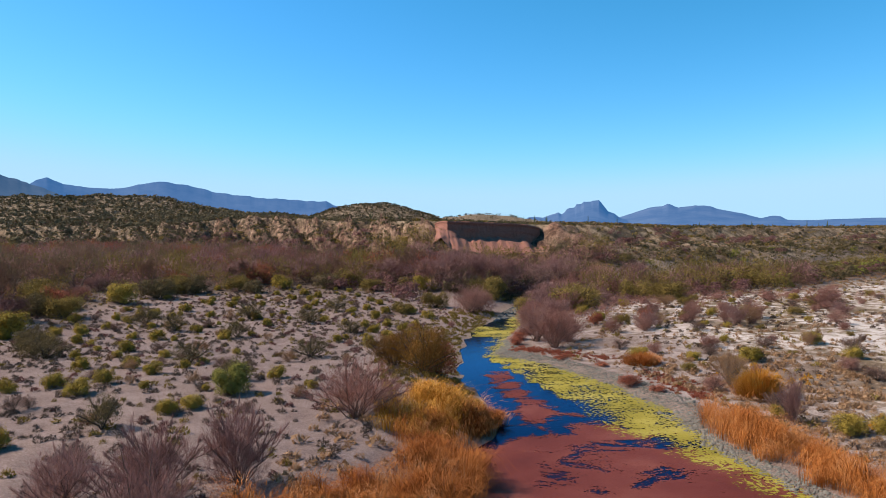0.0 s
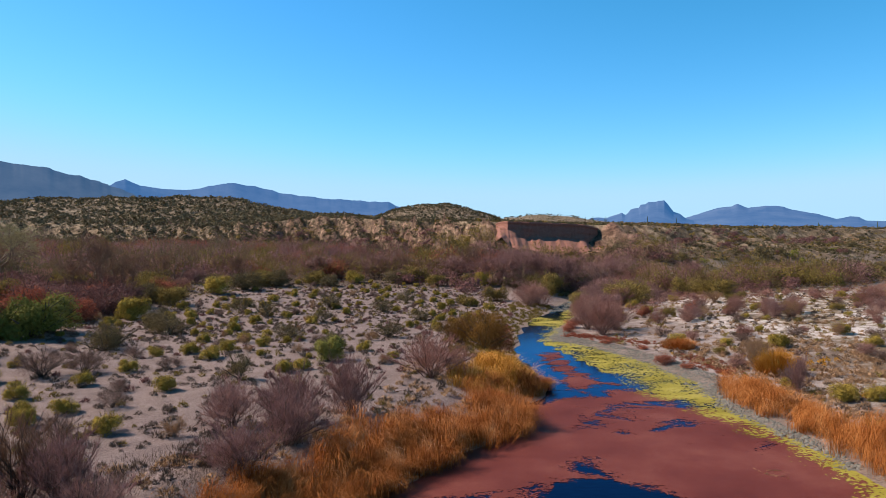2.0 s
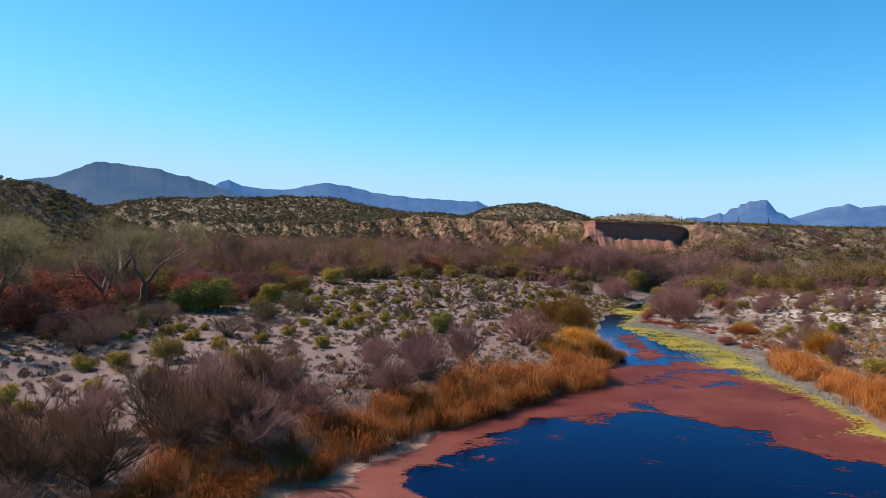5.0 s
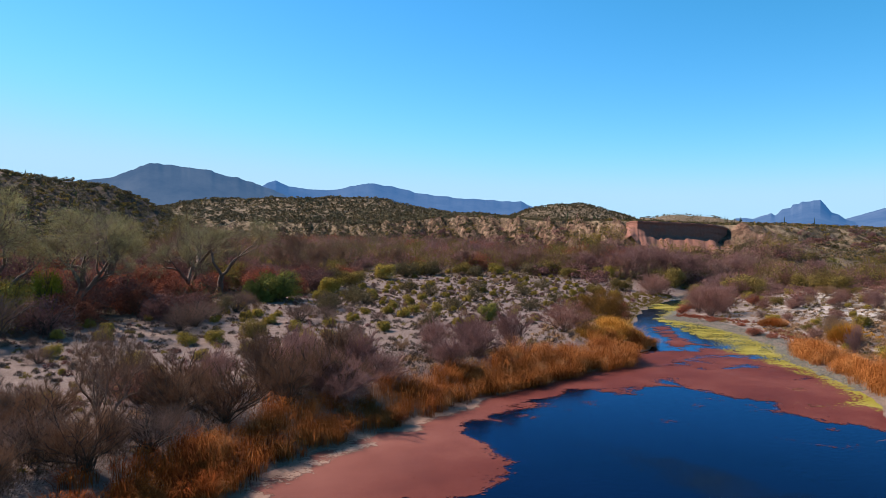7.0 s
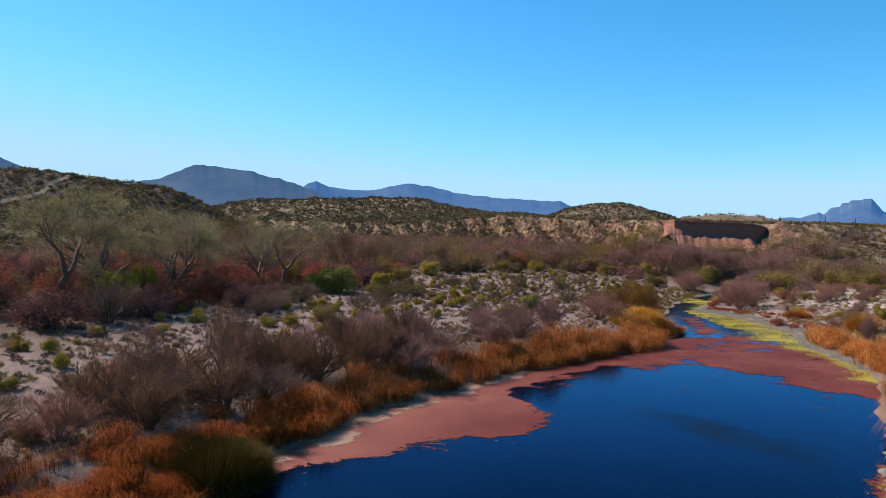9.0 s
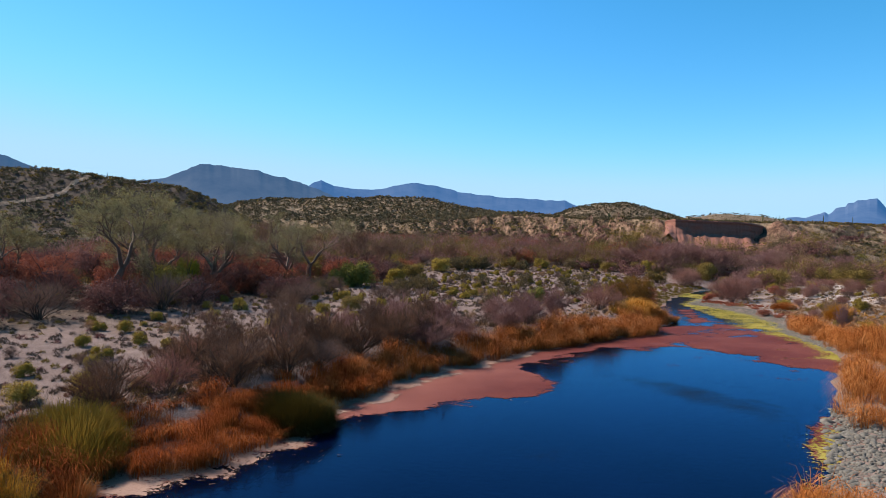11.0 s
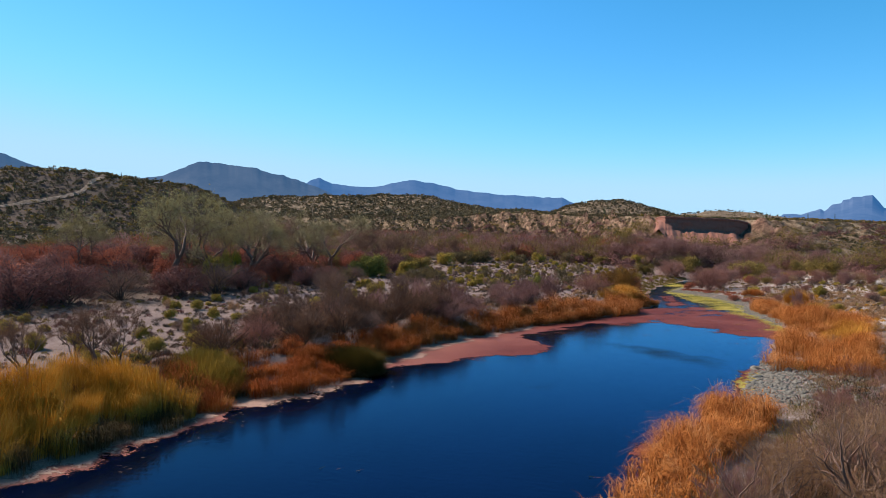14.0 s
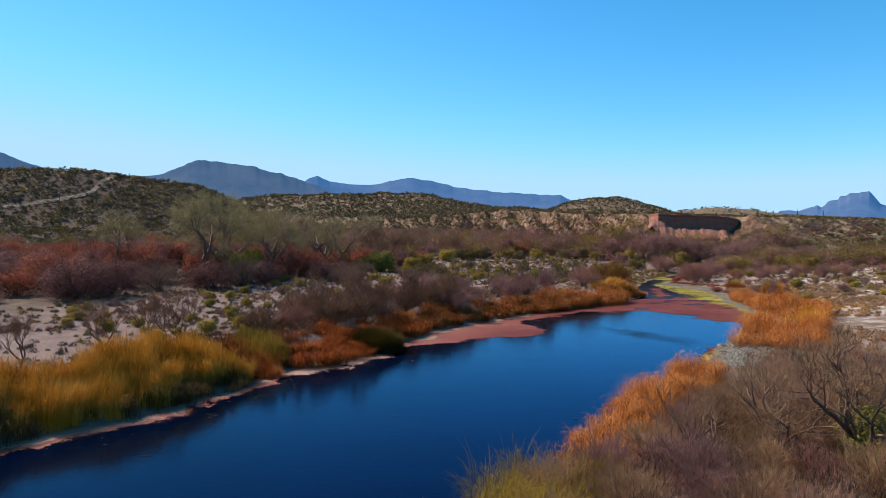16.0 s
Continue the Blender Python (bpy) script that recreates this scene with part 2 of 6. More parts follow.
def water_material():
    m, n, l, p = shader("river_water")
    geo = n.new("ShaderNodeNewGeometry")
    deep = noise_node(n, l, 0.12, 3.0, 0.55, geo.outputs["Position"])
    r = ramp(n, [(0.35, (0.0005, 0.0016, 0.008)), (0.7, (0.0008, 0.0032, 0.016))])
    l.new(deep.outputs["Fac"], r.inputs["Fac"])
    n.remove(p)
    depth = n.new("ShaderNodeBsdfDiffuse")
    l.new(r.outputs["Color"], depth.inputs["Color"])
    gloss = n.new("ShaderNodeBsdfGlossy")
    gloss.inputs["Color"].default_value = (0.28, 0.60, 0.97, 1)
    gloss.inputs["Roughness"].default_value = 0.055
    fr = n.new("ShaderNodeFresnel")
    fr.inputs["IOR"].default_value = 1.29
    mx = n.new("ShaderNodeMixShader")
    sheen = maths(n, l, "MULTIPLY", maths(n, l, "POWER", fr.outputs[0], 1.42), 1.6, True)
    l.new(sheen, mx.inputs[0])
    l.new(depth.outputs[0], mx.inputs[1])
    l.new(gloss.outputs[0], mx.inputs[2])
    l.new(mx.outputs[0], n["Material Output"].inputs["Surface"])
    flow = n.new("ShaderNodeMapping")
    flow.inputs["Scale"].default_value = (0.6, 1.6, 1.0)
    l.new(geo.outputs["Position"], flow.inputs["Vector"])
    rip = noise_node(n, l, 3.0, 4.0, 0.6, flow.outputs["Vector"])
    bump = n.new("ShaderNodeBump")
    bump.inputs["Strength"].default_value, bump.inputs["Distance"].default_value = 0.14, 0.04
    l.new(rip.outputs["Fac"], bump.inputs["Height"])
    for sh in (gloss, fr, depth):
        l.new(bump.outputs[0], sh.inputs["Normal"])
    return m


def mat_material(name, stops, most=1.0, fine=0.45):
    """A floating plant mat: vertex cover plus ragged noise decides where the mat lies and where it is open."""
    m, n, l, p = shader(name)
    geo = n.new("ShaderNodeNewGeometry")
    pos = geo.outputs["Position"]
    cover = n.new("ShaderNodeVertexColor")
    cover.layer_name = "cover"
    sep = n.new("ShaderNodeSeparateColor")
    l.new(cover.outputs["Color"], sep.inputs["Color"])
    warp = n.new("ShaderNodeMapping")
    warp.inputs["Scale"].default_value = (0.75, 1.0, 1.0)
    l.new(pos, warp.inputs["Vector"])
    a = noise_node(n, l, 0.42, 7.0, 0.62, warp.outputs["Vector"])
    a.inputs["Distortion"].default_value = 0.6
    b = noise_node(n, l, 5.0, 4.0, 0.6, pos)
    s = maths(n, l, "ADD", maths(n, l, "MULTIPLY", maths(n, l, "SUBTRACT", a.outputs["Fac"], 0.5), 1.7), maths(n, l, "MULTIPLY", maths(n, l, "SUBTRACT", b.outputs["Fac"], 0.5), fine))
    s = maths(n, l, "ADD", s, sep.outputs["Red"])
    s = maths(n, l, "SUBTRACT", s, 0.5)
    speck = noise_node(n, l, 11.0, 3.0, 0.6, pos)
    s = maths(n, l, "ADD", s, maths(n, l, "MULTIPLY", maths(n, l, "SUBTRACT", speck.outputs["Fac"], 0.5), 0.40))
    s = maths(n, l, "MULTIPLY", s, 14.0 if most == 1.0 else 0.9, True)
    s = maths(n, l, "MULTIPLY", s, most)
    col = ramp(n, stops)
    c1 = noise_node(n, l, 0.25, 4.0, 0.6, pos)
    c2 = noise_node(n, l, 14.0, 4.0, 0.75, pos)
    f = maths(n, l, "ADD", maths(n, l, "MULTIPLY", c1.outputs["Fac"], 0.6), maths(n, l, "MULTIPLY", c2.outputs["Fac"], 0.4))
    l.new(f, col.inputs["Fac"])
    dry = mix_rgb(n, l, sep.outputs["Green"], col.outputs["Color"], (0.30, 0.125, 0.10))
    l.new(dry, p.inputs["Base Color"])
    p.inputs["Roughness"].default_value = 0.7
    p.inputs["Specular IOR Level"].default_value = 0.1
    bump = n.new("ShaderNodeBump")
    bump.inputs["Strength"].default_value, bump.inputs["Distance"].default_value = 0.6, 0.04
    l.new(c2.outputs["Fac"], bump.inputs["Height"])
    l.new(bump.outputs[0], p.inputs["Normal"])
    t = n.new("ShaderNodeBsdfTransparent")
    mx = n.new("ShaderNodeMixShader")
    l.new(s, mx.inputs[0])
    l.new(t.outputs[0], mx.inputs[1])
    l.new(p.outputs[0], mx.inputs[2])
    l.new(mx.outputs[0], n["Material Output"].inputs["Surface"])
    return m


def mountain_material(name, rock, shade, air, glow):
    """Far rock seen through miles of air: lit rock, with the haze put in as a blue emission."""
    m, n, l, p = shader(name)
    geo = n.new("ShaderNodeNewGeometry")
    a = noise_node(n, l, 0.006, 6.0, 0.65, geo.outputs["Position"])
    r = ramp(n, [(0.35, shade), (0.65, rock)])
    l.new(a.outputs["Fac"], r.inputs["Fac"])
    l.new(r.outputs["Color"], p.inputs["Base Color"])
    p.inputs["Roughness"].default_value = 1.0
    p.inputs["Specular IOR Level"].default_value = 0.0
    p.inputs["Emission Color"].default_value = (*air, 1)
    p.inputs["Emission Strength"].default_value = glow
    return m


M["ground"] = ground_material()
M["water"] = water_material()
M["azolla"] = mat_material("water_fern", [(0.3, (0.062, 0.011, 0.009)), (0.5, (0.108, 0.024, 0.018)), (0.72, (0.180, 0.059, 0.043))])
M["algae"] = mat_material("pond_scum", [(0.32, (0.070, 0.061, 0.010)), (0.5, (0.225, 0.178, 0.022)), (0.7, (0.345, 0.285, 0.080))], fine=1.9)
M["scum_pale"] = mat_material("drift_scum", [(0.3, (0.123, 0.062, 0.048)), (0.5, (0.245, 0.151, 0.117)), (0.72, (0.359, 0.243, 0.193))])
M["weed"] = mat_material("drowned_weed", [(0.3, (0.003, 0.010, 0.024)), (0.7, (0.004, 0.016, 0.036))], 0.75)
M["bluff"] = bark_material("bluff_rock", (0.13, 0.042, 0.027), (0.27, 0.108, 0.072))
M["stone"] = bark_material("river_stone", (0.05, 0.044, 0.036), (0.20, 0.178, 0.148))
# bluish rock that also emits: the glow stands for the haze of distance
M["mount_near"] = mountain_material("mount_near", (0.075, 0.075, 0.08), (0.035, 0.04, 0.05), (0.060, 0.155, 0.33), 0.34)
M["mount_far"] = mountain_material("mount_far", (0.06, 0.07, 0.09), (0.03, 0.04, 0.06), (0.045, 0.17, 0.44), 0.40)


# ------------------------------------------------------------ small tools
rng = np.random.default_rng(7)


def hash2(i, j, seed):
    v = np.sin(i * 127.1 + j * 311.7 + seed * 74.7) * 43758.5453
    return v - np.floor(v)


def vnoise(x, y, scale, octaves=4, seed=0):
    """Smooth value noise, 0 to 1."""
    x, y = np.asarray(x, float) / scale, np.asarray(y, float) / scale
    total, amp, norm = 0.0, 1.0, 0.0
    for k in range(octaves):
        i, j = np.floor(x), np.floor(y)
        u, v = x - i, y - j
        u, v = u * u * (3 - 2 * u), v * v * (3 - 2 * v)
        a, b = hash2(i, j, seed + k), hash2(i + 1, j, seed + k)
        c, d = hash2(i, j + 1, seed + k), hash2(i + 1, j + 1, seed + k)
        total = total + amp * ((a * (1 - u) + b * u) * (1 - v) + (c * (1 - u) + d * u) * v)
        norm += amp
        amp *= 0.5
        x, y = x * 2.03, y * 2.03
    return total / norm


def sstep(a, b, x):
    t = np.clip((np.asarray(x, float) - a) / (b - a), 0, 1)
    return t * t * (3 - 2 * t)


def mesh_np(name, verts, faces, mat, smooth=False):
    """A mesh from an array of corners and a list of face arrays (each of 3 or 4 columns)."""
    verts = np.asarray(verts, np.float32).reshape(-1, 3)
    groups = [np.asarray(f, np.int32) for f in faces if len(f)]
    loops = np.concatenate([g.ravel() for g in groups])
    sizes = np.concatenate([np.full(len(g), g.shape[1], np.int32) for g in groups])
    me = bpy.data.meshes.new(name)
    me.vertices.add(len(verts))
    me.vertices.foreach_set("co", verts.ravel())
    me.loops.add(len(loops))
    me.loops.foreach_set("vertex_index", loops)
    me.polygons.add(len(sizes))
    me.polygons.foreach_set("loop_start", np.concatenate([[0], np.cumsum(sizes)[:-1]]).astype(np.int32))
    if smooth:
        me.polygons.foreach_set("use_smooth", np.ones(len(sizes), bool))
    me.update(calc_edges=True)
    me.materials.append(mat)
    return me


def part(name, me, parent, label=""):
    ob = new(name, me)
    ob.parent = parent
    if label:
        ob["label"] = label
    return ob


class Bits:
    """Collects strips, thorns and tubes into one mesh."""

    def __init__(self):
        self.v, self.t, self.q, self.n = [], [], [], 0

    def add(self, v, t=None, q=None):
        v = np.asarray(v, np.float32).reshape(-1, 3)
        if t is not None and len(t):
            self.t.append(np.asarray(t, np.int32) + self.n)
        if q is not None and len(q):
            self.q.append(np.asarray(q, np.int32) + self.n)
        self.v.append(v)
        self.n += len(v)

    def spikes(self, base, way, width):
        """One thin triangle for each base point along way."""
        k = len(base)
        side = np.cross(way, rng.normal(size=(k, 3)))
        side /= np.linalg.norm(side, axis=1, keepdims=True) + 1e-9
        side *= np.asarray(width).reshape(-1, 1) / 2
        v = np.stack([base - side, base + side, base + way], 1)
        self.add(v, np.arange(3 * k).reshape(k, 3))

    def blades(self, base, way, width, droop):
        """Bent blades: a quad and a triangle each."""
        k = len(base)
        flat = way * (1, 1, 0) + rng.normal(0, 0.15, (k, 3)) * (1, 1, 0)
        side = np.stack([-flat[:, 1], flat[:, 0], np.zeros(k)], 1) + rng.normal(0, 0.05, (k, 3))
        side /= np.linalg.norm(side, axis=1, keepdims=True) + 1e-9
        side *= np.asarray(width).reshape(-1, 1) / 2
        mid = base + way * 0.55 + np.array((0, 0, 1.0)) * (np.asarray(droop) * 0.18).reshape(-1, 1)
        tip = base + way - np.array((0, 0, 1.0)) * (np.asarray(droop) * 0.35).reshape(-1, 1) + flat * 0.25
        v = np.stack([base - side, base + side, mid + side, mid - side, tip], 1)
        o = 5 * np.arange(k)
        self.add(v, np.stack([o + 3, o + 2, o + 4], 1), np.stack([o, o + 1, o + 2, o + 3], 1))

    def leaves(self, centre, size, facing=None, loose=0.38):
        """Small leaf clusters: one triangle each, any way round or turned roughly outwards."""
        k = len(centre)
        n = rng.normal(size=(k, 3)) if facing is None else facing + rng.normal(0, loose, (k, 3))
        n /= np.linalg.norm(n, axis=1, keepdims=True) + 1e-9
        a = np.cross(n, rng.normal(size=(k, 3)))
        a /= np.linalg.norm(a, axis=1, keepdims=True) + 1e-9
        b = np.cross(n, a)
        s = np.asarray(size).reshape(-1, 1)
        v = np.stack([centre - a * s * 0.6 - b * s * 0.2, centre + b * s * 0.55, centre + a * s * 0.7 - b * s * 0.2], 1)
        self.add(v, np.arange(3 * k).reshape(k, 3))

    def tube(self, pts, radii, sides=5):
        pts = np.asarray(pts, float)
        k = len(pts)
        d = np.gradient(pts, axis=0)
        d /= np.linalg.norm(d, axis=1, keepdims=True) + 1e-9
        ref = np.array((0.31, 0.95, 0.1))
        u = np.cross(d, ref)
        u /= np.linalg.norm(u, axis=1, keepdims=True) + 1e-9
        w = np.cross(d, u)
        a = np.linspace(0, 2 * np.pi, sides, endpoint=False)
        ring = u[:, None] * np.cos(a)[None, :, None] + w[:, None] * np.sin(a)[None, :, None]
        v = pts[:, None] + ring * np.asarray(radii, float)[:, None, None]
        i = np.arange(k - 1)[:, None] * sides
        j = np.arange(sides)[None, :]
        j2 = (j + 1) % sides
        q = np.stack([i + j, i + j2, i + j2 + sides, i + j + sides], -1).reshape(-1, 4)
        self.add(v, None, q)

    def mesh(self, name, mat, smooth=False):
        return mesh_np(name, np.concatenate(self.v), [np.concatenate(g) for g in (self.t, self.q) if g], mat, smooth)


# ------------------------------------------------------------ the lie of the land
# shorelines of the river, from downstream up: (x, y)
LEFT = np.array([(-27, -130), (-24, -70), (-20.5, -47), (-18, -36), (-15.6, -31), (-14.6, -25), (-15.6, -21.3), (-12.8, -18.5),
                 (-11.4, -15), (-12.3, -10.5), (-11.2, -6), (-10.8, -2), (-8.8, 2.8), (-4.9, 11.5), (-0.6, 17.2), (2.9, 23),
                 (3.6, 28.4), (5.3, 30.6), (5.4, 34), (4.3, 43), (4.7, 50), (5.7, 58.5), (7.2, 66), (10, 73), (13, 84), (18, 97),
                 (30, 112), (58, 131), (92, 154), (150, 172), (260, 190)], float)
RIGHT = np.array([(4, -130), (-2, -70), (-1.5, -48), (0.9, -36.5), (3.2, -29), (5.0, -22.4), (6.5, -18.8), (7.9, -15.5), (9.1, -12),
                  (10.4, -5), (11.1, -3.5), (12.9, 5.8), (14.8, 13), (15.1, 19.5), (14.5, 24), (13.9, 27.5), (14.4, 33), (13.5, 39),
                  (10.9, 46.5), (7.6, 52.4), (9.2, 60), (11.6, 68.5), (13.2, 76), (16.3, 86), (22, 96), (34, 108), (62, 125),
                  (96, 146), (150, 164), (260, 182)], float)
EDGE_X = [-900, -420, -200, -120, -68, -37, -12, 2, 9, 14, 22, 30, 36, 44, 52, 75, 130, 260, 700]
EDGE_Y = [330, 330, 310, 292, 266, 234, 184, 157, 145, 146, 149.5, 153, 155, 157, 160, 182, 205, 235, 300]
TRAIL = [(-171, 97), (-169.7, 100.9), (-167.8, 107.5), (-166.1, 115.8), (-163.7, 120.9), (-165.3, 125.4), (-167.5, 129.4), (-169, 133), (-170, 138), (-174, 143)]
TOP_X = [-900, -200, -110, -68, -37, 10, 40, 80, 260, 700]
TOP_Z = [13, 13, 15, 18.0, 16.5, 13.4, 12.5, 11.0, 8.6, 9.0]


def seg_dist(px, py, line):
    best = np.full(px.shape, 1e9)
    for (ax, ay), (bx, by) in zip(line[:-1], line[1:]):
        dx, dy = bx - ax, by - ay
        t = np.clip(((px - ax) * dx + (py - ay) * dy) / (dx * dx + dy * dy), 0, 1)
        best = np.minimum(best, np.hypot(px - ax - t * dx, py - ay - t * dy))
    return best


def inside(px, py, poly):
    r = np.zeros(px.shape, bool)
    n = len(poly)
    for i in range(n):
        (ax, ay), (bx, by) = poly[i], poly[(i + 1) % n]
        c = (ay > py) != (by > py)
        with np.errstate(divide="ignore", invalid="ignore"):
            r ^= c & (px < (bx - ax) * (py - ay) / (by - ay + 1e-12) + ax)
    return r


RIVER = np.concatenate([LEFT, RIGHT[::-1]])


def shore(x, y):
    """Distance to the nearest shore, below zero in the water, and whether the nearest one is the right bank's."""
    x, y = np.asarray(x, float), np.asarray(y, float)
    wob = (vnoise(x, y, 2.6, 3, 5) - 0.5) * 1.5
    dl, dr = seg_dist(x, y, LEFT), seg_dist(x, y, RIGHT)
    d = np.minimum(dl, dr)
    return np.where(inside(x, y, RIVER), -d, d) + wob * 0.6, dr < dl


def ribs(x, back):
    """Eroded ribs that run slantwise down the cut face: the small and the large ones, 0 in the gully to 1 on the crest."""
    u = x + 0.45 * back + 9 * (vnoise(x, back, 24, 3, 17) - 0.5)
    return tuple(1 - np.abs(2 * (u / w - np.floor(u / w)) - 1) for w in (4.2, 13.0))


def land(x, y, zones=False):
    """Height of the ground, and the share of each kind of soil."""
    x, y = np.asarray(x, float), np.asarray(y, float)
    near = (np.abs(x) < 320) & (y > -150) & (y < 260)
    d = np.full(x.shape, 60.0)
    right = x > 0
    if near.any():
        dn, rn = shore(x[near], y[near])
        d[near] = dn
        right = right.copy()
        right[near] = rn
    out = np.maximum(d, 0)
    bank_l = (1.35 - 0.85 * sstep(34, 62, y)) * sstep(0.3, 4.5, out) + 0.015 * out
    bank_r = 0.22 * sstep(0.0, 2.0, out) + 0.55 * sstep(2, 22, out)
    flat = np.where(right, bank_r, bank_l)
    flat = flat + 1.6 * sstep(18, 60, np.where(x < 0, -x, 0)) + 1.6 * sstep(70, 125, y) * sstep(5, 22, out)
    flat = flat + (vnoise(x, y, 9, 3, 3) - 0.5) * 0.35 * sstep(1.5, 6, out) + (vnoise(x, y, 1.4, 2, 4) - 0.5) * 0.09 * sstep(0.5, 2, out)
    bed = -np.clip(-d * 0.35, 0, 0.9)
    z = np.where(d < 0, bed, flat)
    # the high terrace and its cut face
    cliff = np.exp(-((x - 18.5) / 13.0) ** 4)
    e = np.interp(x, EDGE_X, EDGE_Y) + (vnoise(x, y, 26, 3, 11) - 0.5) * 20 * (1 - cliff) + (vnoise(x, y, 6, 2, 12) - 0.5) * (6 - 5.2 * cliff) + (vnoise(x, y * 0.2, 1.6, 2, 14) - 0.5) * 0.5 * cliff
    top = np.interp(x, TOP_X, TOP_Z) + np.maximum(y - e, 0) * 0.006 + (vnoise(x, y, 60, 3, 13) - 0.5) * 2.5
    back = y - e
    slope = 0.55 * sstep(-62, -10, back) + 0.45 * sstep(-14, 1, back)
    steep = 0.34 * sstep(-38, -8, back) + 0.22 * sstep(-8, -1.0, back) + 0.44 * sstep(-0.8, 0.0, back)
    s = slope * (1 - cliff) + steep * cliff
    small, large = ribs(x, back)
    cut_face = sstep(0.12, 0.4, s) * (1 - sstep(0.9, 1.0, s)) * (1 - 0.9 * cliff) * (1 - 0.8 * sstep(33, 46, x))
    z = z * (1 - s) + top * s + ((small - 0.5) * 2.4 * (0.35 + 1.1 * vnoise(x, y, 18, 2, 20)) + (large - 0.5) * 4.2 + (vnoise(x, y, 3.4, 3, 18) - 0.5) * 2.6) * cut_face
    # hills
    def hill(cx, cy, sx, sy, h, turn=0.0):
        c, k = math.cos(turn), math.sin(turn)
        u, v = (x - cx) * c + (y - cy) * k, -(x - cx) * k + (y - cy) * c
        return h * np.exp(-((u / sx) ** 2 + (v / sy) ** 2))
    rough = 1 + (vnoise(x, y, 45, 4, 21) - 0.5) * 0.45 + (vnoise(x, y, 11, 3, 22) - 0.5) * 0.10
    hills = (hill(-196, 140, 62, 48, 21.0, 0.5) + hill(-255, 60, 70, 60, 21) + hill(-158, 174, 20, 32, 6.5) + hill(-128, 380, 32, 40, 4.0) + hill(-178, 385, 85, 70, 18)
             + hill(-268, 360, 58, 60, 12) + hill(-32, 640, 72, 60, 21.5) + hill(95, 950, 150, 90, 22)) * rough
    z = z + hills * np.maximum(sstep(70, 125, -x), sstep(220, 330, y))
    if not zones:
        return z
    cut = np.clip(cut_face * (0.20 + 0.75 * small * (0.4 + 0.9 * vnoise(x, y, 15, 3, 31))) + 0.9 * cliff * (s > 0.2) * (s < 0.97), 0, 1)
    cut = cut * (1 - 0.92 * sstep(34, 46, x)) * (1 - 0.85 * sstep(70, 110, -x))
    hilly = np.clip(np.maximum(sstep(0.05, 0.3, s), sstep(1.5, 5, hills)), 0, 1)
    mud = np.clip(1.6 - out / 1.3, 0, 1) * (d < 60) * 0.8
    wood = np.maximum(sstep(70, 90, y + (vnoise(x, y, 12, 2, 35) - 0.5) * 16 - np.where(x > 14, 8 + 0.25 * (x - 14), 24)), sstep(34, 44, -x + (vnoise(x, y, 10, 2, 36) - 0.5) * 14) * sstep(-60, 10, y)) * sstep(1, 4, out)
    litter = np.clip(wood * (1 - sstep(0.25, 0.5, s)), 0, 1)
    hilly = np.maximum(hilly, 0.85 * wood)
    pebble = np.where(right, sstep(0.6, 3, out), 0) * (1 - hilly) * (0.30 + 0.70 * sstep(18, 34, x + (vnoise(x, y, 7, 3, 37) - 0.5) * 14))
    return z, np.stack([pebble, cut, hilly, mud], -1), litter


def grow(lo, hi, step, far_lo, far_hi, rate=1.07):
    mid = list(np.arange(lo, hi + step, step))
    a, s = [lo], step
    while a[-1] > far_lo:
        s *= rate
        a.append(max(a[-1] - s, far_lo))
    b, s = [mid[-1]], step
    while b[-1] < far_hi:
        s *= rate
        b.append(min(b[-1] + s, far_hi))
    return np.array(a[:0:-1] + mid + b[1:])


def make_ground():
    gx = grow(-70, 58, 0.9, -4600, 4600, 1.045)
    gy = grow(-48, 240, 0.9, -900, 4700, 1.045)
    xx, yy = np.meshgrid(gx, gy)
    z, zone, litter = land(xx.ravel(), yy.ravel(), True)
    v = np.stack([xx.ravel(), yy.ravel(), z], 1)
    nx, ny = len(gx), len(gy)
    i, j = np.meshgrid(np.arange(nx - 1), np.arange(ny - 1))
    a = (j * nx + i).ravel()
    me = mesh_np("ground", v, [np.stack([a, a + 1, a + nx + 1, a + nx], 1)], M["ground"], True)
    att = me.color_attributes.new("zone", "FLOAT_COLOR", "POINT")
    att.data.foreach_set("color", zone.astype(np.float32).ravel())
    att = me.attributes.new("litter", "FLOAT", "POINT")
    att.data.foreach_set("value", litter.astype(np.float32))
    return tagged(new("ground", me), "pale sandy desert ground with gravel bar, red bluff and hills", "ground", kind="structure")


make_ground()


def make_trail():
    line = np.array(TRAIL)
    q = np.linspace(0, len(line) - 1, 90)
    x, y = np.interp(q, range(len(line)), line[:, 0]), np.interp(q, range(len(line)), line[:, 1])
    x = np.convolve(np.pad(x, 6, "edge"), np.ones(13) / 13, "valid")
    w = 0.5 + 1.0 * vnoise(x, y, 4, 2, 81)
    v = np.concatenate([np.stack([x + k * w, y, land(x + k * w, y) + 0.30 - 0.15 * abs(k)], 1) for k in (-1, 0, 1)])
    i = np.arange(89)
    me = mesh_np("trail", v, [np.concatenate([np.stack([i + o, i + o + 90, i + o + 91, i + o + 1], 1) for o in (0, 90)])], M["ground"], True)
    att = me.color_attributes.new("zone", "FLOAT_COLOR", "POINT")
    att.data.foreach_set("color", np.tile((0.35, 0, 0.55, 0), 270).astype(np.float32))
    return tagged(new("trail", me), "bare sandy footpath up the hill", "path", kind="structure")


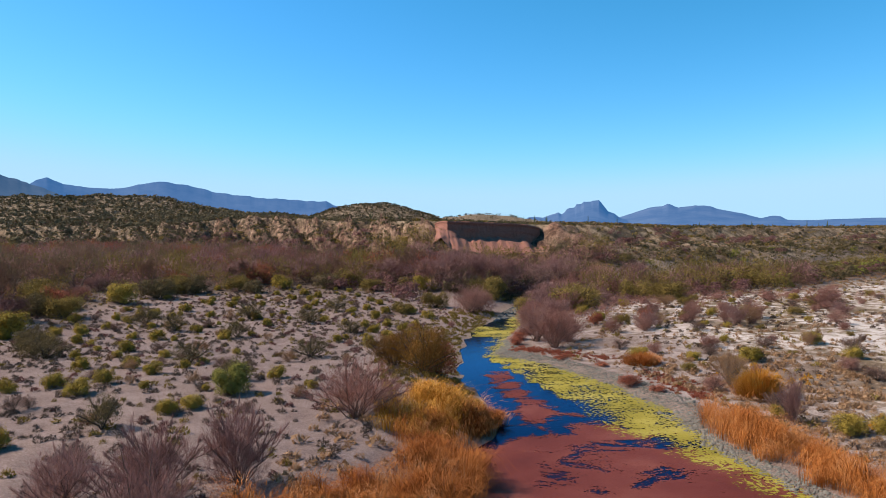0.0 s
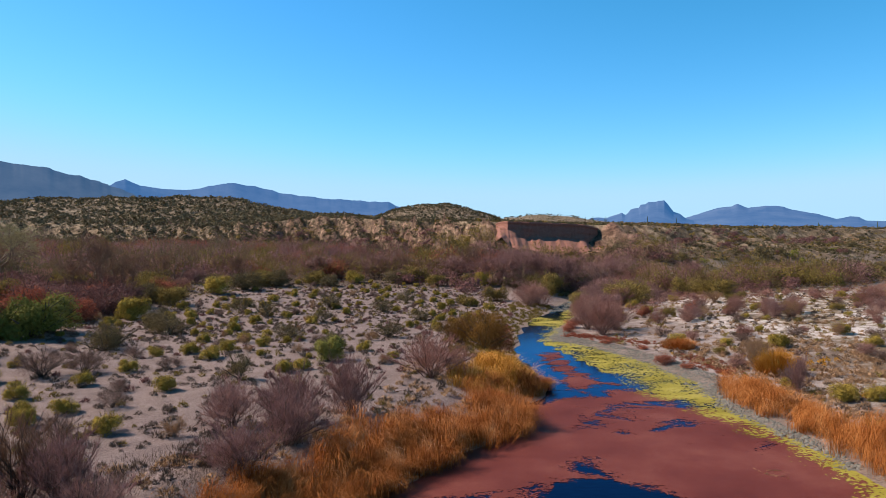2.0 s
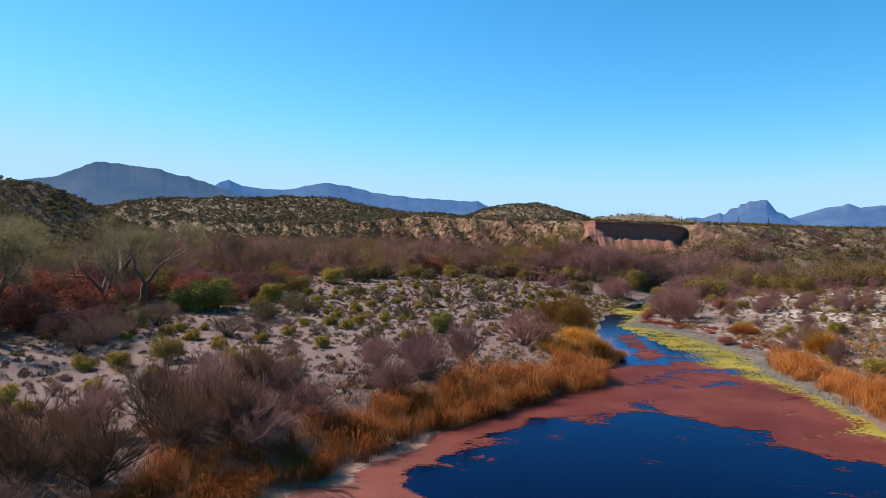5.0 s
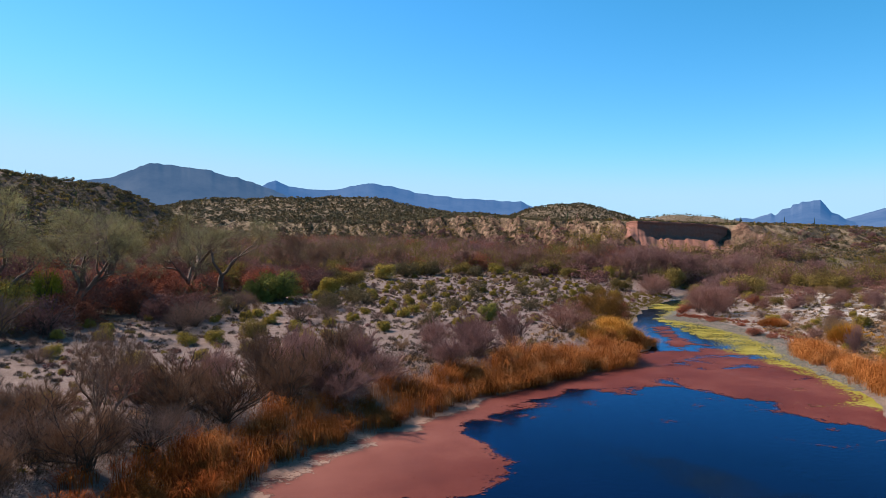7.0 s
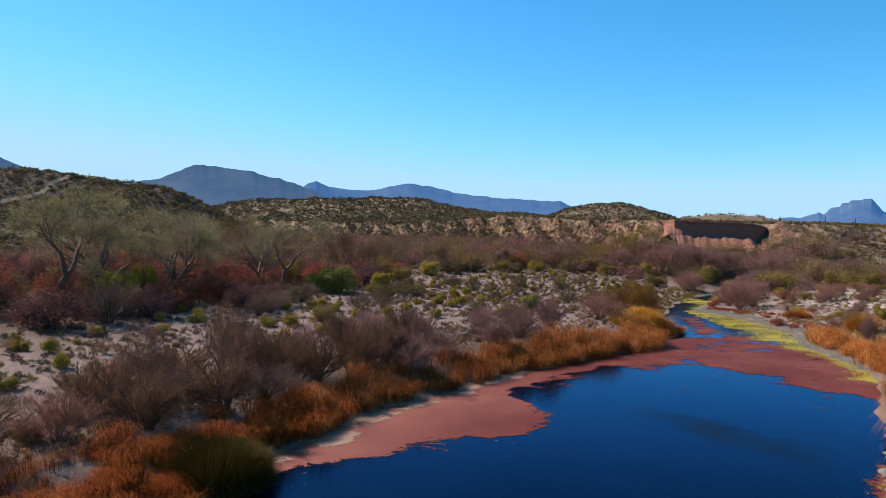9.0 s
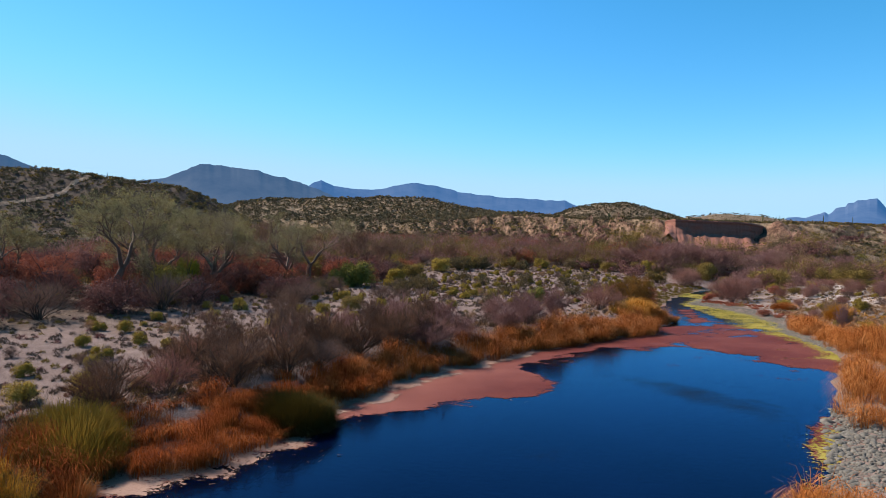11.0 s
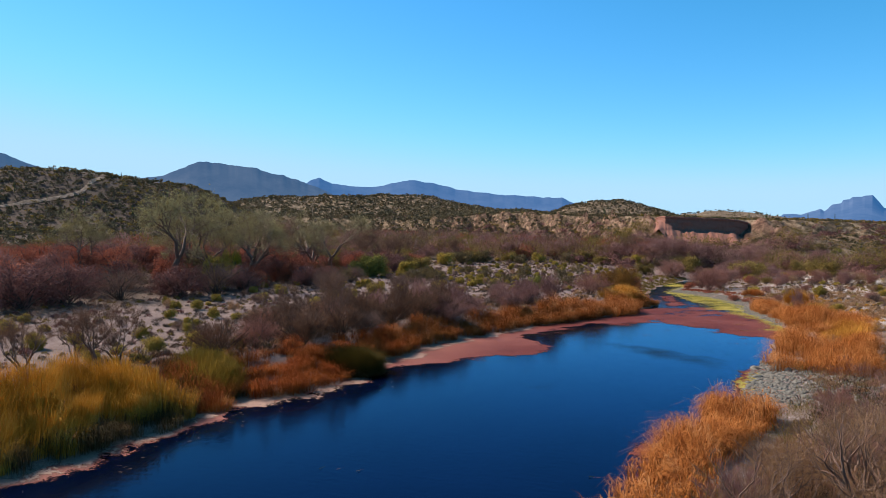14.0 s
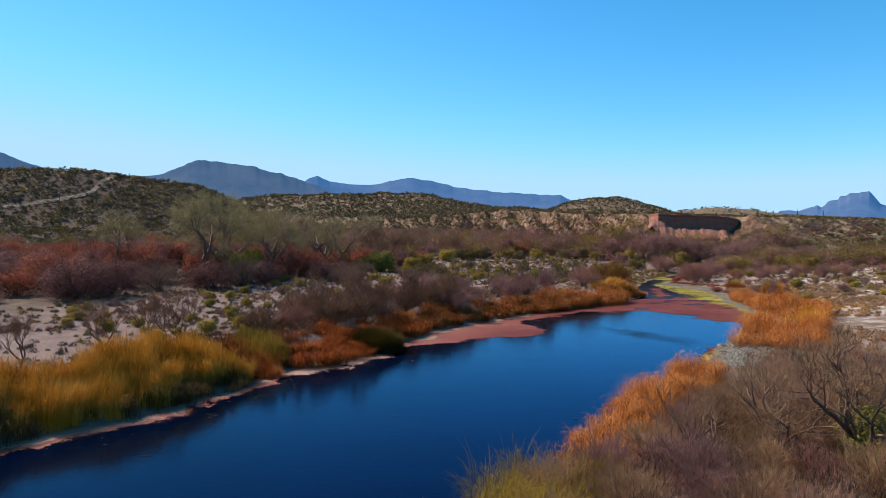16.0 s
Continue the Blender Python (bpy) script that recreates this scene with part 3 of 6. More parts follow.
def make_bluff():
    """The steep cut face of the terrace: a sheer dark cap over fins and talus of red earth."""
    n, rows = 260, 34
    x = np.linspace(1.5, 38.5, n)
    e = np.interp(x, EDGE_X, EDGE_Y)
    low, top = land(x, e - 7.0) - 0.4, land(x, e + 1.6) + 0.05
    ends = sstep(1.5, 8.5, x) * sstep(39.5, 25, x)
    reach = 0.36 + 0.26 * vnoise(x, 0 * x, 2.2, 3, 95) - 0.20 * sstep(22, 34, x) + 0.30 * sstep(13.5, 8.0, x)
    v = []
    for r in range(rows):
        f = r / (rows - 2)
        z = low + (top - low) * min(f, 1.0)
        talus = np.clip((reach - f) / reach, 0, 1)
        flute = (vnoise(x, z * 0.22, 1.5, 3, 91) - 0.5) * 0.9
        ledge = (vnoise(x * 0.15, z, 0.7, 2, 92) - 0.5) * 0.6
        fin = vnoise(x + 0.25 * z, z * 0.35, 2.1, 3, 94)
        out = 1.7 + 2.4 * (1 - f) + 1.6 * sstep(22, 31, x) + 9.0 * talus ** 1.05 + (fin - 0.45) * 3.2 * sstep(0, 0.3, talus) + flute + ledge + 0.35 * (f > 0.93) if f <= 1.0 else -1.8 + 0 * x
        v.append(np.stack([x, e - out * ends + 2.0 * (1 - ends), z - 2.5 * (1 - ends)], 1))
    i, j = np.meshgrid(np.arange(n - 1), np.arange(rows - 1))
    a = (j * n + i).ravel()
    return tagged(new("bluff_face", mesh_np("bluff_face", np.concatenate(v), [np.stack([a, a + 1, a + n + 1, a + n], 1)], M["bluff"], True)), "steep dark red earth bluff with upright runnels", "cliff", kind="structure")


make_trail()
make_bluff()


def make_water():
    gx = np.arange(-40, 121, 4.0)
    gy = np.arange(-140, 201, 4.0)
    xx, yy = np.meshgrid(gx, gy)
    nx = len(gx)
    v = np.stack([xx.ravel(), yy.ravel(), np.zeros(xx.size)], 1)
    i, j = np.meshgrid(np.arange(nx - 1), np.arange(len(gy) - 1))
    a = (j * nx + i).ravel()
    c = v[a] + (2, 2, 0)
    keep = (seg_dist(c[:, 0], c[:, 1], LEFT) < 9) | (seg_dist(c[:, 0], c[:, 1], RIGHT) < 9) | inside(c[:, 0], c[:, 1], RIVER)
    a = a[keep]
    me = mesh_np("water", v, [np.stack([a, a + 1, a + nx + 1, a + nx], 1)], M["water"], True)
    return tagged(new("water", me), "still deep blue river water between reed beds", "river", kind="structure")


make_water()


def make_mat(name, field, mat, z, label, lo, hi, step=0.5):
    """A floating mat over the river, where field(x, y) tells the cover (0.5: half open)."""
    gx, gy = np.arange(lo[0], hi[0], step), np.arange(lo[1], hi[1], step)
    xx, yy = np.meshgrid(gx, gy)
    x, y = xx.ravel(), yy.ravel()
    d, right = shore(x, y)
    c = field(x, y, d, right)
    nx = len(gx)
    i, j = np.meshgrid(np.arange(nx - 1), np.arange(len(gy) - 1))
    a = (j * nx + i).ravel()
    q = np.stack([a, a + 1, a + nx + 1, a + nx], 1)
    q = q[(c[q].max(1) > 0.05) & (d[q].min(1) < 0.8)]
    used = np.unique(q)
    back = np.full(len(x), -1)
    back[used] = np.arange(len(used))
    me = mesh_np(name, np.stack([x, y, np.full(len(x), z)], 1)[used], [back[q]], mat, True)
    att = me.color_attributes.new("cover", "FLOAT_COLOR", "POINT")
    cc = np.clip(c[used], 0, 1.2)
    att.data.foreach_set("color", np.stack([cc, dry_share(x, y, d, right)[used] if name == "water_fern" else 0 * cc, 0 * cc, np.ones(len(used))], 1).astype(np.float32).ravel())
    return tagged(new(name, me), label, "water plants", kind="stuff")


def dry_share(x, y, d, right):
    """How far the fern has dried to pale pink: along the left shore below the narrows."""
    return np.where(right, 0, sstep(-7.0, 0.0, d)) * sstep(12, 2, y) * (0.25 + 0.75 * vnoise(x, y, 1.8, 3, 83)) * 0.55


def azolla_cover(x, y, d, right):
    # the upper end of the pool is closed by red water fern; its lower edge runs slantwise
    front = np.interp(x, [-6, -4.5, -2, 1, 4.5, 8, 11, 14], [5.0, 7.5, 12.2, 14.6, 16.6, 15.2, 11.5, 8.0])
    up = sstep(-5.0, 3.5, y - front) * np.interp(y, [14, 19, 23, 27, 31, 35, 39, 44], [1.0, 0.90, 0.72, 0.62, 0.52, 0.38, 0.2, 0.0])
    # the tongue along the left shore
    shelf = np.interp(y, [-40, -26, -22, -18, -12, -9, -5, -3.6, -1, 2, 4, 8, 13, 20], [0.8, 0.6, 1.7, 0.5, 0.6, 2.2, 4.4, 8.0, 7.6, 4.6, 2.6, 1.6, 2.0, 3.0])
    tongue = np.where(right, 0, sstep(-1.5, 1.5, shelf + d)) * sstep(-45, -38, y) * 0.92
    # small rafts on the right
    raft = np.exp(-(((x - 4.4) / 1.3) ** 2 + ((y + 23) / 1.6) ** 2)) + np.where(right, sstep(-1.6, -0.4, d) * np.exp(-((y + 8) / 6.0) ** 2), 0)
    c = np.maximum(np.maximum(up, tongue), 0.8 * raft)
    chan = np.where(right, 0, sstep(-3.2, -0.3, d)) * sstep(24, 31, y) * 0.6
    c = c - chan
    return np.maximum(c, sstep(-0.2, -1.0, d) * (0.35 * sstep(-17, -1, y - front) * (y < 36) + np.where(right, 0, 0.45) * sstep(-9, -4, d) * np.exp(-((y + 5) / 5.0) ** 2)))


def algae_cover(x, y, d, right):
    band = np.interp(y, [14, 20, 26, 28.5, 30.5, 33, 38, 44, 50, 53, 60, 70, 95], [1.0, 1.2, 1.5, 2.4, 3.8, 4.8, 5.6, 4.6, 2.8, 1.2, 1.6, 1.8, 2.0])
    edge = np.where(right, sstep(-1.6, 1.8, band + d), 0) * sstep(10, 14, y)
    lower = np.where(right, sstep(-0.8, 0.9, 0.9 + d), 0) * np.exp(-((y + 9) / 4.5) ** 2)
    patch = np.exp(-(((x - 8.2) / 2.3) ** 2 + ((y - 66.5) / 4.5) ** 2)) * 1.3
    return np.clip(np.maximum(np.maximum(edge, lower), patch), 0, 1) * np.interp(y, [28, 36, 60], [0.74, 0.64, 0.62])


def scum_cover(x, y, d, right):
    rim = np.interp(y, [-60, -30, -24, -21, -14, -6, 6, 14], [0.5, 0.5, 0.7, 1.6, 0.5, 1.1, 0.9, 0.5])
    return np.where(right, 0, sstep(-0.9, 0.6, rim + d)) * sstep(16, 12, y) * 0.6


make_mat("water_fern", azolla_cover, M["azolla"], 0.012, "brick-red floating water fern mat on the river", (-22, -46), (18, 46))
make_mat("pond_scum", algae_cover, M["algae"], 0.020, "yellow-green floating algae mat along the gravel bar", (2, -24), (125, 165))
def weed_cover(x, y, d, right):
    a = np.exp(-(((x - 5.0 + 0.8 * (y + 0.5)) / 2.9) ** 2 + ((y + 0.5) / 5.5) ** 2)) * 0.92
    b = np.exp(-(((x - 0.5) / 3.2) ** 2 + ((y - 3.5) / 2.2) ** 2)) * 0.5
    c = np.exp(-(((x + 1.0) / 4.0) ** 2 + ((y + 12) / 3.0) ** 2)) * 0.42
    return np.maximum(np.maximum(a, b), c)


make_mat("drift_scum", scum_cover, M["scum_pale"], 0.028, "pale dried scum and mud along the shore", (-28, -66), (4, 18))


make_mat("water_weed", weed_cover, M["weed"], 0.006, "dark drowned weed just under the water", (-8, -20), (12, 14))


# ------------------------------------------------------------ far mountains (backdrop)
def make_mountain(name, dist, ridge_az, ridge_rise, mat, label, seed, rough=0.004):
    """A range on the horizon: its crest by azimuth (degrees to the left) and rise over distance."""
    az = np.linspace(ridge_az[0], ridge_az[-1], 520)
    rise = np.interp(az, ridge_az, ridge_rise)
    rise = np.convolve(np.pad(rise, 1, "edge"), np.ones(3) / 3, "valid")
    jag = (vnoise(az, az * 0 + seed, 0.7, 4, seed) - 0.5) * rough * 2 * np.clip(rise / 0.03, 0, 1)
    wide = int(1.2 * 520 / (az[-1] - az[0])) * 2 + 1
    soft = np.convolve(np.pad(rise, wide // 2, "edge"), np.ones(wide) / wide, "valid")
    rows = 30
    v = []
    for r in range(rows):
        f = r / (rows - 1)
        spur = (vnoise(az + f * 2.5, np.full_like(az, f * 6.0 + seed), 2.2, 3, seed + 3) - 0.5)
        dd = dist * (0.80 + 0.20 * f) + spur * dist * 0.012 * math.sin(math.pi * f)
        zz = 8 + dist * (soft * f ** 1.2 + (rise - soft) * f ** 5 + jag * f ** 6) * (dd / dist) * (1 + spur * 0.12 * math.sin(math.pi * f))
        v.append(np.stack([-np.sin(np.radians(az)) * dd, np.cos(np.radians(az)) * dd, zz], 1))
    n = len(az)
    i, j = np.meshgrid(np.arange(n - 1), np.arange(rows - 1))
    a = (j * n + i).ravel()
    me = mesh_np(name, np.concatenate(v), [np.stack([a, a + 1, a + n + 1, a + n], 1)], mat, True)
    return tagged(new(name, me), label, "mountain", kind="structure")


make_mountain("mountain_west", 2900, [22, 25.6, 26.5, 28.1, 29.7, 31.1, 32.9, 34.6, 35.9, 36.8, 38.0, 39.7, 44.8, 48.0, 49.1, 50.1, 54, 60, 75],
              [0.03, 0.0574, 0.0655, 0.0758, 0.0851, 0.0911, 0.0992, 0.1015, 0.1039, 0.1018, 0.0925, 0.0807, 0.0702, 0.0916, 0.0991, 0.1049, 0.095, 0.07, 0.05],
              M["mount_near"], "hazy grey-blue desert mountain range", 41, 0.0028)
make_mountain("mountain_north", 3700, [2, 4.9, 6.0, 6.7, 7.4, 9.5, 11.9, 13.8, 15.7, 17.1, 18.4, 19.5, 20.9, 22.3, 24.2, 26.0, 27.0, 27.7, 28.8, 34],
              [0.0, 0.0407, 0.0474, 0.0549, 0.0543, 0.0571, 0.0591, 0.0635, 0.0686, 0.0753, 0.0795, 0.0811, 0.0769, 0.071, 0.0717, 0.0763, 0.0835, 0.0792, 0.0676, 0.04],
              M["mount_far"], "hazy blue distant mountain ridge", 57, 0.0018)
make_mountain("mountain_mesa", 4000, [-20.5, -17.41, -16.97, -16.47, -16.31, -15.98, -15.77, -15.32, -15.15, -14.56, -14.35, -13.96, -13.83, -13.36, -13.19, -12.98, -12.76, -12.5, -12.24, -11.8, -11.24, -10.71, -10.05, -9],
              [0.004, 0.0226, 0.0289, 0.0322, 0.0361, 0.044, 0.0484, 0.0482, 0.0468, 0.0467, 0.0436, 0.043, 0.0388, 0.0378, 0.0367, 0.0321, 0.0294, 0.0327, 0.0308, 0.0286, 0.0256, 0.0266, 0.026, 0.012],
              M["mount_far"], "flat-topped mesa, hazy blue, on the horizon", 63, 0.0006)
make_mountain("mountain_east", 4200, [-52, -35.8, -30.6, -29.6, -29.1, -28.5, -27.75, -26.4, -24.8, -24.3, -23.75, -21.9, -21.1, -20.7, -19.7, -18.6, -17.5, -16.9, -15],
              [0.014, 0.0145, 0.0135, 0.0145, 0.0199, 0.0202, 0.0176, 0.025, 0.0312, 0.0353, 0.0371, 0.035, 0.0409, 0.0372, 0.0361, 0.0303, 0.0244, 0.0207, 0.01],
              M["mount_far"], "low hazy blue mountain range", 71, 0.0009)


# ------------------------------------------------------------ reed beds
def along(line, y0, y1, n):
    """n points on a shoreline between two y, with the direction across it."""
    seg = np.diff(line, axis=0)
    ln = np.hypot(seg[:, 0], seg[:, 1])
    s = np.concatenate([[0], np.cumsum(ln)])
    s0, s1 = np.interp([y0, y1], line[:, 1], s)
    q = rng.uniform(s0, s1, n)
    x, y = np.interp(q, s, line[:, 0]), np.interp(q, s, line[:, 1])
    x2, y2 = np.interp(q + 2, s, line[:, 0]), np.interp(q + 2, s, line[:, 1])
    x1, y1_ = np.interp(q - 2, s, line[:, 0]), np.interp(q - 2, s, line[:, 1])
    tx, ty = x2 - x1, y2 - y1_
    t = np.hypot(tx, ty) + 1e-9
    return x, y, -ty / t, tx / t


def reed_bed(name, line, side, y0, y1, near, far, height, dens, mat, label, width=0.025, ends=2.0, arch=0.55, per=100, seed=0, gaps=0.24, uneven=1.45, thatch=0.5, sway=1.0):
    """Clumps of arching reeds along a shore from y0 to y1, between near and far metres from the water (side 1: left bank, -1: right bank)."""
    n = int(abs(y1 - y0) * 1.15 * (far - near + 0.8) * dens)
    x, y, ax, ay = along(line, y0, y1, n)
    off = near + (far - near) * rng.random(n) + (vnoise(x, y, 3.0, 2, seed) - 0.5) * 1.4
    x, y = x + side * ax * off, y + side * ay * off
    taper = sstep(0, ends, np.minimum(np.abs(y - y0), np.abs(y1 - y)) + 0.4)
    big = vnoise(x, y, 2.6, 2, seed + 9)
    keep = big + rng.normal(0, 0.06, n) > gaps
    x, y, taper, big = x[keep], y[keep], taper[keep], big[keep]
    n = len(x)
    ch = height * (0.9 - 0.5 * uneven + uneven * np.clip(big, 0.2, 0.85)) * (0.6 + 0.4 * taper) * rng.uniform(0.8, 1.15, n)
    comb = rng.uniform(0, 2 * np.pi, n) * 0.6 + 6.28 * vnoise(x, y, 3.0, 2, seed + 3) * 1.3
    k = np.repeat(np.arange(n), per)
    m = n * per
    a, q = rng.uniform(0, 2 * np.pi, m), np.sqrt(rng.random(m)) * 0.42
    bx, by = x[k] + np.cos(a) * q, y[k] + np.sin(a) * q
    h = ch[k] * rng.uniform(0.55, 1.1, m)
    dx = np.cos(a) * q * 0.9 + np.cos(comb)[k] * 0.30 + rng.normal(0, 0.15, m)
    dy = np.sin(a) * q * 0.9 + np.sin(comb)[k] * 0.30 + rng.normal(0, 0.15, m)
    dx, dy = dx * sway, dy * sway
    z = land(x, y)[k] - 0.05
    bend = arch * rng.uniform(0.2, 1.3, m)
    p0 = np.stack([bx, by, z], 1)
    # broken leaves that hang over the clump like thatch
    hang = rng.random(m) < thatch
    ox, oy = np.cos(a) + 0.7 * np.cos(comb)[k], np.sin(a) + 0.7 * np.sin(comb)[k]
    lift = ch[k] * rng.uniform(0.45, 0.98, m) * (1 - 1.3 * q ** 2)
    p1 = p0 + np.stack([dx * h * 0.22, dy * h * 0.22, h * 0.5], 1)
    p2 = p1 + np.stack([dx * h * 0.55, dy * h * 0.55, h * 0.42 * (1 - bend * 0.45)], 1)
    p3 = p2 + np.stack([dx * h * 0.6, dy * h * 0.6, h * (0.22 - bend * 0.55)], 1)
    h0 = np.stack([bx, by, z + lift], 1)
    ln = ch[k] * rng.uniform(0.4, 0.95, m)
    for arr, f0, f1 in ((p0, 0.0, 0.0), (p1, 0.13, 0.05), (p2, 0.30, -0.04), (p3, 0.42, -0.24)):
        arr[hang] = (h0 + np.stack([ox * ln * f0, oy * ln * f0, ln * f1 * rng.uniform(0.6, 1.4, m)], 1))[hang]
    dx, dy = np.where(hang, ox, dx), np.where(hang, oy, dy)
    s_ = np.stack([-dy, dx, np.zeros(m)], 1) + rng.normal(0, 0.12, (m, 3))
    s_ /= np.linalg.norm(s_, axis=1, keepdims=True) + 1e-9
    s_ *= (width * 0.8 * rng.uniform(0.5, 1.4, m) / 2)[:, None]
    v = np.stack([p0 - s_, p0 + s_, p1 - s_, p1 + s_, p2 - s_ * 0.8, p2 + s_ * 0.8, p3], 1)
    o = 7 * np.arange(m)
    b = Bits()
    b.add(v, np.stack([o + 4, o + 5, o + 6], 1), np.concatenate([np.stack([o, o + 1, o + 3, o + 2], 1), np.stack([o + 2, o + 3, o + 5, o + 4], 1)]))
    return tagged(new(name, b.mesh(name, mat)), label, "reeds", kind="stuff")


reed_bed("reed_bed", LEFT, 1, 26.5, 33.5, 1.2, 4.2, 1.25, 2.6, M["reed_gold"], "golden dry reed bed on the river bank", width=0.02, arch=0.35, per=120, seed=1)
reed_bed("reed_bed", LEFT, 1, 29, 33, 0.0, 1.8, 1.4, 2.6, M["reed_deep"], "rust-orange dry cattails by the water", arch=0.5, seed=21)
reed_bed("reed_bed", LEFT, 1, 11, 28.5, 0.0, 3.2, 1.5, 2.3, M["reed_deep"], "broad bed of matted orange cattails on the bank", width=0.015, per=150, arch=1.3, seed=2, gaps=0.1, uneven=1.1)
reed_bed("reed_bed", LEFT, 1, -6, 20, 0.3, 2.7, 1.35, 2.4, M["reed_deep"], "rust-orange dry cattail strip along the bank", width=0.015, per=140, arch=1.1, seed=3, gaps=0.1, uneven=1.1)
reed_bed("reed_bed", LEFT, 1, -13, -1, 0.8, 3.2, 0.9, 2.6, M["reed_brown"], "low broken rust-brown reeds behind pale mud", width=0.018, per=140, seed=4, arch=0.9)
reed_bed("reed_bed", LEFT, 1, -23, -12, 0.1, 4.2, 1.0, 3.2, M["reed_brown"], "rust-brown dry reeds bent over the bank", width=0.013, per=170, seed=5, arch=0.9)
reed_bed("reed_bed", LEFT, 1, -46, -22.5, 1.0, 4.6, 1.7, 3.2, M["reed_olive"], "tall yellow-olive reeds on the bank", width=0.013, per=180, seed=6, arch=0.2, uneven=0.8, thatch=0.12, sway=0.4)
# shade along the bed's river side, given as darker low reeds
reed_bed("reed_bed", LEFT, 1, -46, -20, 0.4, 1.9, 1.1, 2.4, M["reed_shade"], "low reeds coloured dark brown as the shade at the foot of the tall ones", width=0.016, per=120, seed=7, arch=0.6)
reed_bed("reed_bed", RIGHT, -1, 20, 31.5, 0.7, 3.0, 1.15, 2.5, M["reed_rust"], "dry orange cattail strip by the gravel bar", width=0.015, per=140, seed=8, arch=1.2)
reed_bed("reed_bed", RIGHT, -1, -6.0, 20, 0.5, 6.0, 1.5, 2.2, M["reed_rust"], "broad bed of dry orange cattails", width=0.015, per=150, seed=9, arch=1.3, gaps=0.30, uneven=1.9)
reed_bed("reed_bed", RIGHT, -1, 3, 12, 3.6, 5.8, 1.7, 1.2, M["reed_gold"], "yellow-olive reeds among orange cattails", width=0.018, seed=10, arch=0.3)
reed_bed("reed_bed", RIGHT, -1, -33, -16.5, -0.2, 2.2, 1.35, 2.6, M["reed_rust"], "dense orange cattail bed on the inner bank", width=0.02, per=120, seed=11, arch=1.3)
reed_bed("reed_bed", RIGHT, -1, -50, -33.5, -0.2, 2.6, 1.15, 2.2, M["grass_pale"], "olive-green bank grass and reeds", width=0.014, per=130, seed=12, arch=0.3)
reed_bed("reed_bed", LEFT, 1, -100, -45, 0.8, 4.4, 1.7, 1.2, M["reed_olive"], "tall yellow-olive reeds further down the bank", width=0.03, per=40, seed=14, arch=0.3)
reed_bed("reed_bed", RIGHT, -1, -100, -49, 0.0, 3.0, 1.2, 1.2, M["grass_pale"], "olive bank grass further downstream", width=0.03, per=40, seed=15, arch=0.3)


def lobed(n, per, count=6, flat=1.0, low=0.25):
    """For n crowns one metre high and wide: per points each on the skins of count rounded lobes, and the way outwards there."""
    a, q = rng.uniform(0, 2 * np.pi, (n, count)), np.sqrt(rng.random((n, count))) * 0.62
    size = rng.uniform(0.24, 0.40, (n, count)) * (1.1 - 0.35 * q)
    mid = np.stack([np.cos(a) * q, np.sin(a) * q, (low + (1 - low) * rng.random((n, count)) * (1 - 0.6 * q)) * (1 - size)], -1)
    pick = rng.integers(0, count, (n, per))
    row = np.arange(n)[:, None]
    u = rng.normal(size=(n, per, 3))
    u /= np.linalg.norm(u, axis=-1, keepdims=True)
    u[..., 2] = np.where(u[..., 2] < -0.45, -u[..., 2], u[..., 2])
    r = size[row, pick][..., None] * (0.72 + 0.28 * rng.random((n, per, 1)) ** 0.5) * (1 + rng.normal(0, 0.10, (n, per, 1)))
    p = mid[row, pick] + u * r * (1, 1, flat)
    p[..., 2] = np.maximum(p[..., 2], 0.02)
    return p.reshape(-1, 3), (u + np.array((0, 0, 0.15))).reshape(-1, 3)


# ------------------------------------------------------------ bushes and trees
def unit(v):
    return v / (np.linalg.norm(v, axis=-1, keepdims=True) + 1e-9)


